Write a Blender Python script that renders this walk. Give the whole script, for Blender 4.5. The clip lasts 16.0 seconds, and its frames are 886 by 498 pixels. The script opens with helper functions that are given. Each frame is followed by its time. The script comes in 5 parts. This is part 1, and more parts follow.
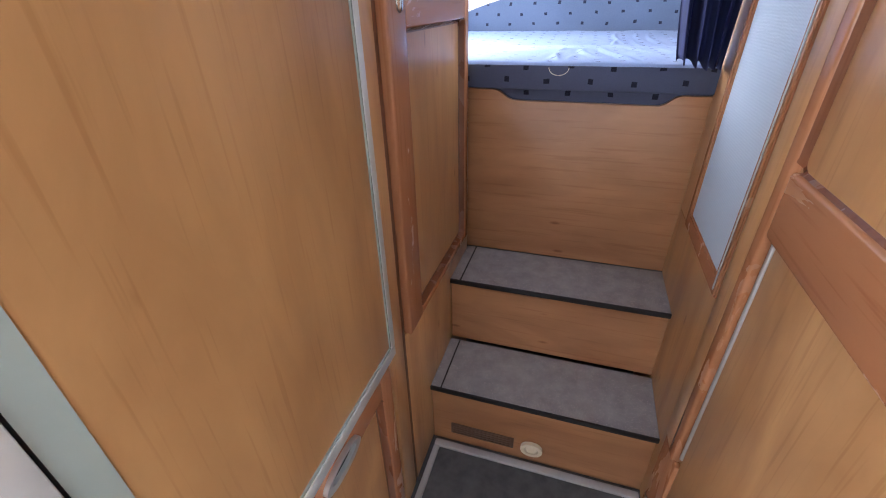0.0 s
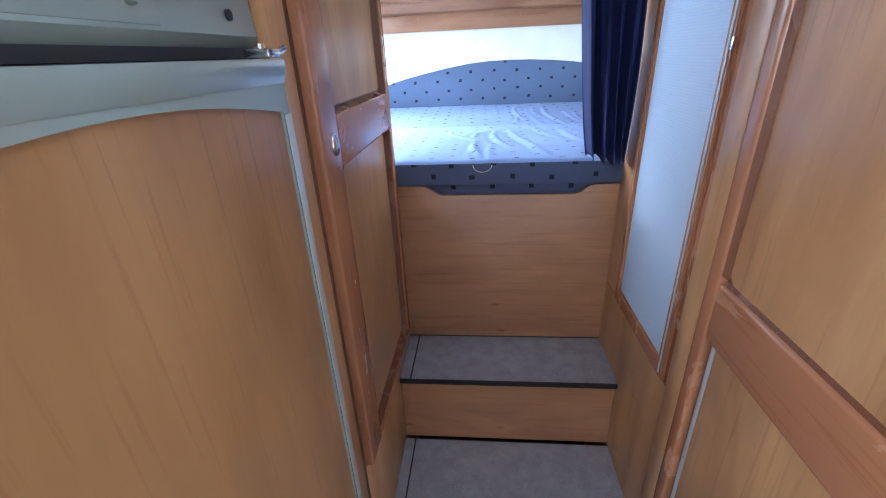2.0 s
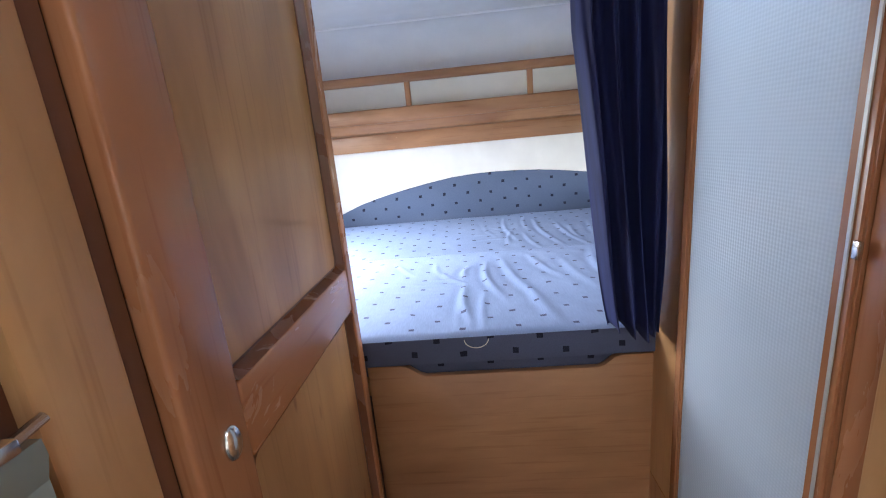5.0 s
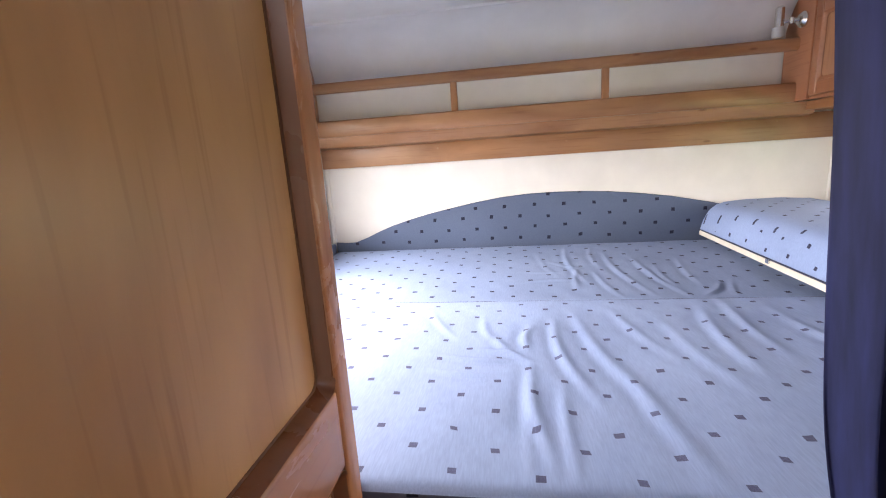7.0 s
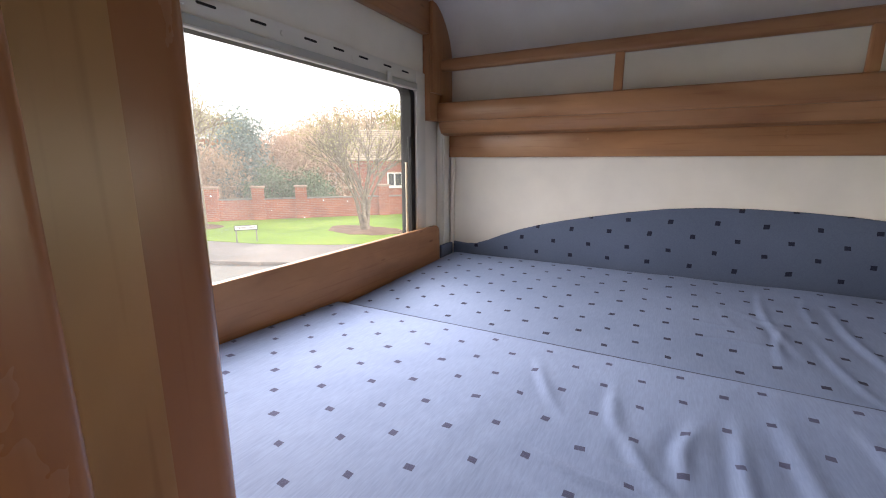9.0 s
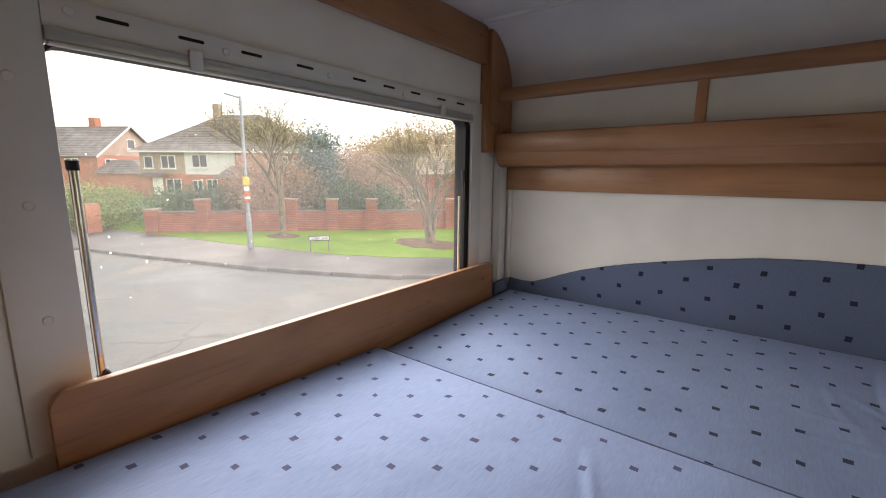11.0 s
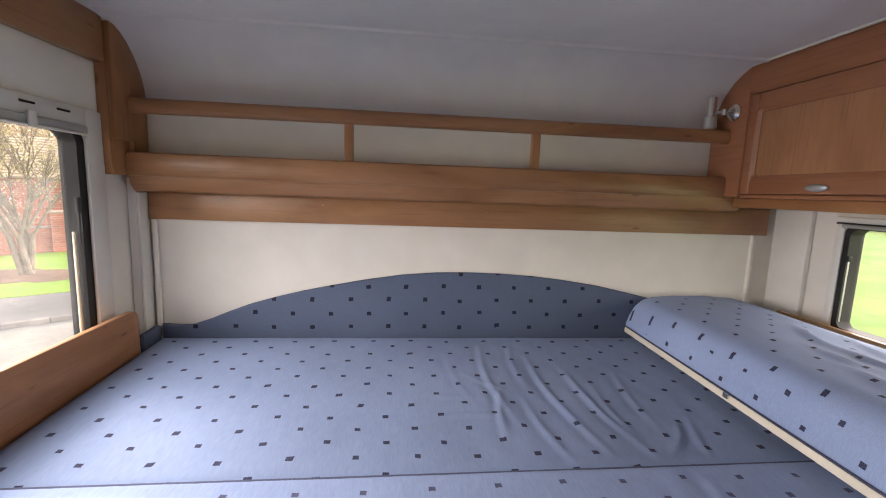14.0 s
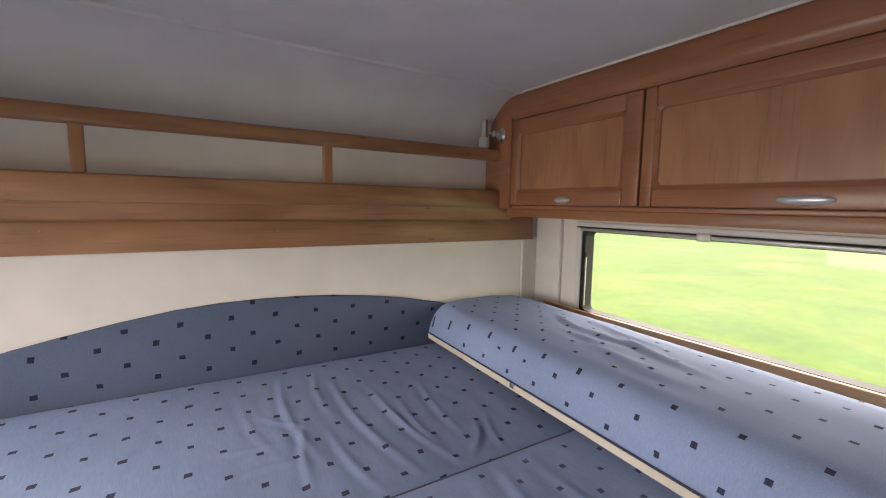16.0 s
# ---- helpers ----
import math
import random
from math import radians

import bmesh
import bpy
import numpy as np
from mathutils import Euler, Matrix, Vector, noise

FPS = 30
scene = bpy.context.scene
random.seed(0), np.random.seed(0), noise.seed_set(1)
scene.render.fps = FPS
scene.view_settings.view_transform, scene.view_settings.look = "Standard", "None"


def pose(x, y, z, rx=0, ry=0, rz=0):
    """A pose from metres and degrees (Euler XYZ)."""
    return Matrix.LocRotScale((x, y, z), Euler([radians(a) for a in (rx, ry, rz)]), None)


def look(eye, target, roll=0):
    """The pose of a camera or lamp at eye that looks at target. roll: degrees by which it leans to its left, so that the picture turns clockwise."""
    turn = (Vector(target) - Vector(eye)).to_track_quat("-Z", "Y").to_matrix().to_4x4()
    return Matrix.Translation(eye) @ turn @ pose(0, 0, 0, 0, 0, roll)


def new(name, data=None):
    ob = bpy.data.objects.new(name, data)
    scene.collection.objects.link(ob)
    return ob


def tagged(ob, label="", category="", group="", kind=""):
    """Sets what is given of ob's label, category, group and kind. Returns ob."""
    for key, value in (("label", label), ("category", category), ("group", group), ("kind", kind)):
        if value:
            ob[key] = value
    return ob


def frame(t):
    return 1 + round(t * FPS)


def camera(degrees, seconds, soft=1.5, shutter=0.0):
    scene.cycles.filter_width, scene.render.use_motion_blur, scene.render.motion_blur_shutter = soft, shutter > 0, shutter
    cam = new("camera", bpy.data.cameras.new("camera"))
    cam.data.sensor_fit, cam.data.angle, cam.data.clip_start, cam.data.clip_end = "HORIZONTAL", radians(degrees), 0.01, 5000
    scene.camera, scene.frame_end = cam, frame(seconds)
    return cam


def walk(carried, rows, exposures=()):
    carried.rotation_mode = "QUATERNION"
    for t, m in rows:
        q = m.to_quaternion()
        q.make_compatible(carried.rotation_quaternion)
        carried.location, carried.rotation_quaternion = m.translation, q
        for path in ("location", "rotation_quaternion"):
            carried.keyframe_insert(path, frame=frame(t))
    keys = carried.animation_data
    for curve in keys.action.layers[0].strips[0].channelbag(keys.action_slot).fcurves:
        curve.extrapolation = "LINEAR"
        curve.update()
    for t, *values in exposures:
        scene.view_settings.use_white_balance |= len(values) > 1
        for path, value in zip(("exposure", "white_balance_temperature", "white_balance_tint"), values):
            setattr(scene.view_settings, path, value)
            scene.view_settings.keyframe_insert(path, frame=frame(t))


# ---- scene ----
cam = camera(92.8, 16.0, soft=1.1)
PATH = [
    (0, (0.007, -0.757, 1.142), (-0.535, 0.878, 0.126), -1.5),
    (0.5, (-0.003, -0.721, 1.17), (-0.331, 0.978, 0.167), -3.2),
    (1, (-0.022, -0.696, 1.19), (-0.25, 1.029, 0.203), -3.6),
    (1.5, (-0.049, -0.695, 1.226), (-0.261, 1.063, 0.296), -4.3),
    (2, (-0.063, -0.688, 1.256), (-0.249, 1.119, 0.419), -2.7),
    (2.5, (-0.075, -0.663, 1.297), (-0.237, 1.186, 0.552), -2.0),
    (3, (-0.063, -0.644, 1.306), (-0.204, 1.231, 0.625), -2.1),
    (3.5, (-0.06, -0.623, 1.325), (-0.184, 1.27, 0.694), -2.4),
    (4, (-0.064, -0.564, 1.341), (-0.182, 1.343, 0.748), -3.5),
    (4.5, (-0.061, -0.47, 1.362), (-0.176, 1.453, 0.826), -4.3),
    (4.7, (-0.056, -0.436, 1.375), (-0.178, 1.493, 0.864), -4.9),
    (6.8, (-0.107, -0.067, 1.383), (-0.349, 1.872, 0.957), -4.5),
    (7, (-0.12, -0.023, 1.384), (-0.418, 1.91, 0.966), -3.8),
    (7.5, (-0.121, 0.124, 1.385), (-0.638, 2.013, 0.981), -2.4),
    (8, (-0.111, 0.196, 1.369), (-0.856, 2.007, 0.965), -1.0),
    (8.5, (-0.113, 0.242, 1.363), (-0.971, 2.004, 0.961), -0.2),
    (9, (-0.132, 0.29, 1.352), (-1.058, 2.016, 0.947), 0.1),
    (9.5, (-0.141, 0.342, 1.346), (-1.152, 2.023, 0.957), 0.4),
    (11.8, (-0.139, 0.418, 1.454), (-1.361, 1.965, 1.113), 0.4),
    (12, (-0.147, 0.424, 1.449), (-1.281, 2.039, 1.127), 0.6),
    (12.5, (-0.141, 0.414, 1.46), (-1.019, 2.186, 1.159), 0.4),
    (13, (-0.150, 0.396, 1.464), (-0.694, 2.299, 1.181), 1.0),
    (13.5, (-0.162, 0.398, 1.476), (-0.333, 2.371, 1.202), 1.6),
    (14, (-0.153, 0.425, 1.49), (0.058, 2.396, 1.218), 2.1),
    (14.5, (-0.138, 0.427, 1.494), (0.293, 2.364, 1.245), 2.3),
    (15, (-0.138, 0.435, 1.507), (0.486, 2.32, 1.269), 1.2),
    (15.5, (-0.125, 0.452, 1.508), (0.714, 2.254, 1.283), 1.1),
    (16, (-0.097, 0.47, 1.51), (0.937, 2.17, 1.304), 1.1),
]
EXPOSURES = [(0.0, 2.68, 5800, 19), (0.5, 2.56, 5300, 17), (1.0, 2.45, 4850, 14), (2.0, 2.48, 5000, 14), (2.5, 2.48, 5250, 15), (3.5, 2.30, 5450, 15), (4.5, 2.16, 5800, 15), (6.8, 2.2, 7100, 22), (7.5, 1.68, 7300, 22), (8.0, 1.3, 7300, 22), (9.0, 0.85, 7300, 21), (9.7, 0.56, 7300, 20), (11.8, 0.34, 7400, 20), (12.5, 0.3, 7400, 20), (13.0, 0.62, 7400, 21), (13.5, 0.95, 7400, 22), (14.0, 1.15, 7500, 22), (14.5, 1.18, 7500, 22), (15.0, 1.08, 7600, 22), (16.0, 1.05, 7700, 21)]
walk(cam, [(t, look(eye, target, roll)) for t, eye, target, roll in PATH], EXPOSURES)

SKY, SUN = 0.15, 1.5
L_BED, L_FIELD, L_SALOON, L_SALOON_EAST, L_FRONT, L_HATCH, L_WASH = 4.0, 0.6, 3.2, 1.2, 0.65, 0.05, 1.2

# ---- world, sun and window light ----
world = bpy.data.worlds.new("overcast_sky")
scene.world = world
world.use_nodes = True
wn = world.node_tree.nodes
wl = world.node_tree.links
sky = wn.new("ShaderNodeTexSky")
sky.sky_type = "NISHITA"
sky.sun_disc = False
sky.sun_elevation = radians(38)
sky.sun_rotation = radians(60)
sky.air_density, sky.dust_density = 1.0, 1.0
pale = wn.new("ShaderNodeHueSaturation")
pale.inputs["Saturation"].default_value = 0.22
pale.inputs["Value"].default_value = 2.2
wl.new(sky.outputs[0], pale.inputs["Color"])
wl.new(pale.outputs[0], wn["Background"].inputs["Color"])
wn["Background"].inputs["Strength"].default_value = SKY

sun = new("sun", bpy.data.lights.new("sun", "SUN"))
sun.data.energy, sun.data.angle, sun.data.color = SUN, radians(20), (1.0, 0.97, 0.92)
sun.matrix_world = look((0, 0, 0), (-math.sin(radians(60)) * -1.0, -math.cos(radians(60)) * 1.0, -math.tan(radians(38))))


def opening_light(name, centre, target, wide, high, watts, colour, spread=130):
    ob = new(name, bpy.data.lights.new(name, "AREA"))
    ob.data.shape, ob.data.size, ob.data.size_y = "RECTANGLE", wide, high
    ob.data.energy, ob.data.color = watts, colour
    ob.data.spread = radians(spread)
    ob.matrix_world = look(centre, target)
    return ob


opening_light("daylight_bed_window", (-1.08, 1.08, 1.36), (-0.08, 1.08, 0.80), 1.0, 0.5, L_BED, (0.90, 0.955, 1.0), 112)
opening_light("daylight_field_window", (1.33, 1.02, 1.29), (0.33, 1.02, 0.85), 1.0, 0.28, L_FIELD, (0.97, 1.0, 0.86))
# saloon side windows are unseen, added as sources of light from behind
opening_light("unseen_saloon_light", (-1.06, -2.0, 1.3), (0, -2.0, 1.0), 1.2, 0.6, L_SALOON, (1.0, 0.98, 0.95))
opening_light("unseen_saloon_light_east", (1.31, -2.0, 1.3), (0, -2.0, 1.0), 1.2, 0.6, L_SALOON_EAST, (1.0, 0.98, 0.95))
# added fill through an invented front opening, brightens risers and treads
opening_light("added_front_fill", (-0.575, -2.97, 1.28), (-0.1, 0, 0.6), 0.6, 0.6, L_FRONT, (1.0, 0.98, 0.95))
# added fill from an invented roof opening, brightens the upper passage
opening_light("added_passage_fill", (0.0, -0.70, 1.96), (0.0, -0.70, 0), 0.5, 0.4, L_HATCH, (1.0, 0.97, 0.93))
# unseen roof light, added close behind the rippled sheet to brighten its top
opening_light("unseen_washroom_light", (0.46, 0.15, 1.94), (0.40, 0.15, 0), 0.2, 0.24, L_WASH, (0.85, 0.93, 1.0))

# ---- materials ----


def node_mat(name):
    m = bpy.data.materials.new(name)
    m.use_nodes = True
    nt = m.node_tree
    return m, nt, nt.nodes, nt.links, nt.nodes["Principled BSDF"]


def ramp(nodes, stops):
    r = nodes.new("ShaderNodeValToRGB")
    els = r.color_ramp.elements
    while len(els) < len(stops):
        els.new(0.5)
    for e, (p, c) in zip(els, stops):
        e.position, e.color = p, (*c, 1)
    return r


def coords(nt, scale=(1, 1, 1), shift=True):
    """Object coordinates, scaled, and shifted for each object by chance."""
    n, l = nt.nodes, nt.links
    tc = n.new("ShaderNodeTexCoord")
    mp = n.new("ShaderNodeMapping")
    mp.inputs["Scale"].default_value = scale
    if shift:
        info = n.new("ShaderNodeObjectInfo")
        mul = n.new("ShaderNodeVectorMath")
        mul.operation = "MULTIPLY_ADD"
        comb = n.new("ShaderNodeCombineXYZ")
        for i in range(3):
            l.new(info.outputs["Random"], comb.inputs[i])
        l.new(comb.outputs[0], mul.inputs[0])
        mul.inputs[1].default_value = (3.1, 5.3, 4.7)
        l.new(tc.outputs["Object"], mul.inputs[2])
        l.new(mul.outputs[0], mp.inputs["Vector"])
    else:
        l.new(tc.outputs["Object"], mp.inputs["Vector"])
    return mp.outputs[0]


def noise_tex(nt, vec, scale, detail=4, rough=0.55, distort=0.0):
    t = nt.nodes.new("ShaderNodeTexNoise")
    t.inputs["Scale"].default_value, t.inputs["Detail"].default_value = scale, detail
    t.inputs["Roughness"].default_value, t.inputs["Distortion"].default_value = rough, distort
    nt.links.new(vec, t.inputs["Vector"])
    return t.outputs["Fac"]


def mix_col(nt, fac, a, b, mode="MIX"):
    m = nt.nodes.new("ShaderNodeMix")
    m.data_type, m.blend_type = "RGBA", mode
    for sock, v in ((m.inputs[0], fac), (m.inputs[6], a), (m.inputs[7], b)):
        if isinstance(v, (int, float)):
            sock.default_value = v
        elif isinstance(v, tuple):
            sock.default_value = (*v, 1)
        else:
            nt.links.new(v, sock)
    return m.outputs[2]


def bump(nt, bsdf, height, strength, dist=0.002):
    b = nt.nodes.new("ShaderNodeBump")
    b.inputs["Strength"].default_value, b.inputs["Distance"].default_value = strength, dist
    nt.links.new(height, b.inputs["Height"])
    nt.links.new(b.outputs[0], bsdf.inputs["Normal"])


def wood(name, axis, light, dark, rough=0.31, streak=1.0):
    """Laminate pear wood with its grain along one axis."""
    m, nt, n, l, b = node_mat(name)
    s = [4.2, 4.2, 4.2]
    s["xyz".index(axis)] = 1.3
    v = coords(nt, s)
    broad = noise_tex(nt, v, 1.0, 3, 0.45, 2.2)
    fine = noise_tex(nt, v, 3.0, 6, 0.58, 1.0)
    s2 = [140.0, 140.0, 140.0]
    s2["xyz".index(axis)] = 5.0
    pores = noise_tex(nt, coords(nt, s2), 1.0, 2, 0.5)
    mid = tuple((a * 0.55 + c * 0.45) for a, c in zip(light, dark))
    base = ramp(n, [(0.30, dark), (0.5, mid), (0.70, light)])
    l.new(broad, base.inputs[0])
    grain = ramp(n, [(0.33, (0.84, 0.81, 0.78)), (0.62, (1.04, 1.03, 1.02))])
    l.new(fine, grain.inputs[0])
    c = mix_col(nt, 0.75 * streak, base.outputs[0], grain.outputs[0], "MULTIPLY")
    pore = ramp(n, [(0.30, (0.72, 0.62, 0.52)), (0.42, (1, 1, 1))])
    l.new(pores, pore.inputs[0])
    c = mix_col(nt, 0.5, c, pore.outputs[0], "MULTIPLY")
    # small dark knots
    s3 = [16.0, 16.0, 16.0]
    s3["xyz".index(axis)] = 5.0
    vo = n.new("ShaderNodeTexVoronoi")
    vo.inputs["Scale"].default_value = 0.8
    l.new(coords(nt, s3), vo.inputs["Vector"])
    kn = ramp(n, [(0.03, (0.5, 0.36, 0.25)), (0.075, (1, 1, 1))])
    l.new(vo.outputs["Distance"], kn.inputs[0])
    c = mix_col(nt, 0.8 if streak > 0.5 else 0.15, c, kn.outputs[0], "MULTIPLY")
    l.new(c, b.inputs["Base Color"])
    rr = n.new("ShaderNodeMapRange")
    rr.inputs[3].default_value, rr.inputs[4].default_value = rough - 0.06, rough + 0.08
    l.new(fine, rr.inputs[0])
    l.new(rr.outputs[0], b.inputs["Roughness"])
    bump(nt, b, pores, 0.06, 0.0006)
    return m


PANEL_L, PANEL_D = (0.54, 0.312, 0.135), (0.355, 0.18, 0.072)
FRAME_L, FRAME_D = (0.39, 0.172, 0.077), (0.335, 0.143, 0.063)
wood_z = wood("pear_wood_upright", "z", PANEL_L, PANEL_D)
wood_y = wood("pear_wood_along", "y", PANEL_L, PANEL_D)
wood_x = wood("pear_wood_across", "x", PANEL_L, PANEL_D)
frame_z = wood("frame_wood_upright", "z", FRAME_L, FRAME_D, 0.25, 0.35)
frame_y = wood("frame_wood_along", "y", FRAME_L, FRAME_D, 0.25, 0.35)
trim_x = wood("shelf_wood_across", "x", (0.42, 0.215, 0.105), (0.25, 0.11, 0.048), 0.34)
trim_y = wood("cornice_wood_along", "y", (0.40, 0.19, 0.085), (0.28, 0.12, 0.05), 0.36)
# two wood colours darkened to carry the shade of grooves and joints
groove_shade_mat = wood("shaded_groove_wood", "z", (0.15, 0.06, 0.028), (0.10, 0.038, 0.017), 0.4)
soft_groove_shade = wood("soft_shaded_groove_wood", "z", (0.30, 0.125, 0.056), (0.22, 0.085, 0.038), 0.4)
moulding_mat = wood("dark_moulding_wood", "z", (0.17, 0.064, 0.028), (0.145, 0.053, 0.023), 0.26, 0.3)
# reddish boards, darkened below the pear wood for the shade they stand in
board_y = wood("reddish_shaded_board_along", "y", (0.42, 0.205, 0.095), (0.29, 0.125, 0.055), 0.36)
board_x = wood("reddish_shaded_board_across", "x", (0.42, 0.215, 0.098), (0.29, 0.132, 0.057), 0.36)
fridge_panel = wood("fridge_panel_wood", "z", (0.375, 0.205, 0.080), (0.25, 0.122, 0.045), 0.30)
cupboard_panel = wood("cupboard_panel_wood", "z", (0.44, 0.215, 0.110), (0.34, 0.155, 0.076), 0.34)
cupboard_frame = wood("cupboard_frame_wood", "y", (0.37, 0.158, 0.080), (0.30, 0.122, 0.060), 0.30, 0.45)
trim_z = wood("end_wood_upright", "z", (0.40, 0.19, 0.085), (0.28, 0.12, 0.05), 0.36)


def plain(name, colour, rough, metal=0.0, vary=0.06, scale=8.0, bumps=0.0, bscale=200.0, spec=0.5):
    m, nt, n, l, b = node_mat(name)
    v = coords(nt)
    f = noise_tex(nt, v, scale, 5)
    lo = tuple(c * (1 - vary * 2) for c in colour)
    hi = tuple(min(1, c * (1 + vary)) for c in colour)
    r = ramp(n, [(0.3, lo), (0.7, hi)])
    l.new(f, r.inputs[0])
    l.new(r.outputs[0], b.inputs["Base Color"])
    b.inputs["Roughness"].default_value, b.inputs["Metallic"].default_value = rough, metal
    b.inputs["Specular IOR Level"].default_value = spec
    if bumps:
        bump(nt, b, noise_tex(nt, v, bscale, 3), bumps, 0.001)
    return m


white_wall = plain("white_vinyl_wall", (0.78, 0.75, 0.68), 0.62, vary=0.03, bumps=0.10, bscale=320)
white_panel = plain("white_window_surround", (0.72, 0.71, 0.66), 0.45, vary=0.03, bumps=0.03)
ceiling_mat = plain("pale_ceiling_lining", (0.70, 0.69, 0.68), 0.75, vary=0.03, bumps=0.10, bscale=420)
grey_plastic = plain("grey_fridge_plastic", (0.25, 0.29, 0.262), 0.20, vary=0.03, bumps=0.02)
grey_mark = plain("pale_grey_print", (0.30, 0.33, 0.305), 0.3, vary=0.03)
grey_strip = plain("grey_aluminium_trim", (0.50, 0.52, 0.50), 0.33, 0.35, vary=0.03)
dark_gap = plain("dark_gap", (0.012, 0.012, 0.012), 0.7)
chrome = plain("satin_chrome", (0.72, 0.72, 0.70), 0.22, 1.0, vary=0.03)
silver = plain("silver_handle", (0.62, 0.63, 0.62), 0.35, 0.75, vary=0.03)
black_rubber = plain("black_rubber", (0.010, 0.010, 0.011), 0.55, vary=0.05)
cream = plain("cream_plastic", (0.70, 0.62, 0.47), 0.45, vary=0.03)
brown_vent = plain("brown_vent", (0.10, 0.055, 0.035), 0.5)
cream_cloth = plain("cream_lining_cloth", (0.72, 0.66, 0.55), 0.85, vary=0.05, bumps=0.15, bscale=900)
slot_black = plain("vent_slot_black", (0.01, 0.01, 0.01), 0.8)
floor_mat = plain("dark_floor_covering", (0.085, 0.088, 0.09), 0.55, vary=0.18, scale=30, bumps=0.1)
floor_edge = plain("pale_floor_edging", (0.42, 0.42, 0.41), 0.5, vary=0.08)


def speckled():
    m, nt, n, l, b = node_mat("grey_speckled_tread")
    v = coords(nt)
    f = noise_tex(nt, v, 26, 5)
    s = noise_tex(nt, v, 420, 2)
    r = ramp(n, [(0.35, (0.245, 0.238, 0.24)), (0.65, (0.325, 0.318, 0.315))])
    l.new(f, r.inputs[0])
    q = ramp(n, [(0.60, (0, 0, 0)), (0.70, (1, 1, 1))])
    l.new(s, q.inputs[0])
    l.new(mix_col(nt, q.outputs[0], r.outputs[0], (0.5, 0.47, 0.43)), b.inputs["Base Color"])
    b.inputs["Roughness"].default_value = 0.45
    bump(nt, b, s, 0.12, 0.0008)
    return m


tread_mat = speckled()


def dotted(name, axes, period, origin, size, cloth, cloth2, dot, skew=0.0):
    """Woven cloth with a printed lattice of small dark squares. axes: the two directions that it lies along."""
    m, nt, n, l, b = node_mat(name)
    tc = n.new("ShaderNodeTexCoord")
    wob = noise_tex(nt, tc.outputs["Object"], 7.0, 2)
    sep = n.new("ShaderNodeSeparateXYZ")
    l.new(tc.outputs["Object"], sep.inputs[0])

    def math_node(op, a, c=None, d=None):
        k = n.new("ShaderNodeMath")
        k.operation = op
        for i, v in enumerate((a, c, d)):
            if v is None:
                continue
            if isinstance(v, (int, float)):
                k.inputs[i].default_value = v
            else:
                l.new(v, k.inputs[i])
        return k.outputs[0]

    drift = math_node("MULTIPLY", math_node("SUBTRACT", wob, 0.5), 0.03)
    u = math_node("ADD", math_node("SUBTRACT", sep.outputs["XYZ".index(axes[0])], origin[0]), drift)
    w = math_node("ADD", math_node("SUBTRACT", sep.outputs["XYZ".index(axes[1])], origin[1]), drift)
    u = math_node("ADD", u, math_node("MULTIPLY", w, skew))

    def lattice(du, dw):
        a = math_node("PINGPONG", math_node("ADD", u, du + period[0] * 40), period[0] / 2)
        c = math_node("PINGPONG", math_node("ADD", w, dw + period[1] * 40), period[1] / 2)
        return math_node("MULTIPLY", math_node("LESS_THAN", a, size[0]), math_node("LESS_THAN", c, size[1]))

    dots = math_node("ADD", lattice(0, 0), lattice(period[0] / 2, period[1] / 2))
    weave = noise_tex(nt, coords(nt, (1, 1, 1), False), 900, 2)
    slub = n.new("ShaderNodeMapping")
    l.new(tc.outputs["Object"], slub.inputs[0])
    slub.inputs["Scale"].default_value = (420, 40, 420) if axes[0] == "X" else (420, 420, 40)
    threads = noise_tex(nt, slub.outputs[0], 1.0, 3)
    big = noise_tex(nt, tc.outputs["Object"], 3.0, 4)
    r = ramp(n, [(0.3, cloth2), (0.7, cloth)])
    l.new(big, r.inputs[0])
    tr = ramp(n, [(0.3, (0.84, 0.85, 0.87)), (0.7, (1.05, 1.05, 1.05))])
    l.new(threads, tr.inputs[0])
    c = mix_col(nt, 0.8, r.outputs[0], tr.outputs[0], "MULTIPLY")
    dn = ramp(n, [(0.30, (0.75, 0.75, 0.75)), (0.5, (1, 1, 1))])
    l.new(weave, dn.inputs[0])
    fac = math_node("MULTIPLY", dots, dn.outputs[0])
    l.new(mix_col(nt, fac, c, dot), b.inputs["Base Color"])
    b.inputs["Roughness"].default_value = 0.88
    b.inputs["Sheen Weight"].default_value = 0.04
    b.inputs["Specular IOR Level"].default_value = 0.2
    bump(nt, b, threads, 0.22, 0.0007)
    return m


BLUE, BLUE2, NAVY = (0.295, 0.385, 0.585), (0.25, 0.33, 0.515), (0.028, 0.03, 0.062)
# BLUE darkened: the shade over the rear mattress is put into its cover
SHADED_BLUE, SHADED_BLUE2 = (0.245, 0.322, 0.49), (0.21, 0.278, 0.43)
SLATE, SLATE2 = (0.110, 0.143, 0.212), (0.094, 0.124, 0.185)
cloth_front = dotted("blue_dotted_cover_front", "XY", (0.115, 0.0948), (-0.4889, 0.7531), (0.0060, 0.0055), BLUE, BLUE2, (0.075, 0.082, 0.15))
cloth_rear = dotted("shaded_blue_dotted_cover_rear", "XY", (0.124, 0.0985), (-0.108, 1.293), (0.0068, 0.0062), SHADED_BLUE, SHADED_BLUE2, NAVY)
cloth_cushion = dotted("blue_dotted_cover_cushion", "YX", (0.1145, 0.104), (1.125, 0.685), (0.0056, 0.0056), BLUE, BLUE2, NAVY)
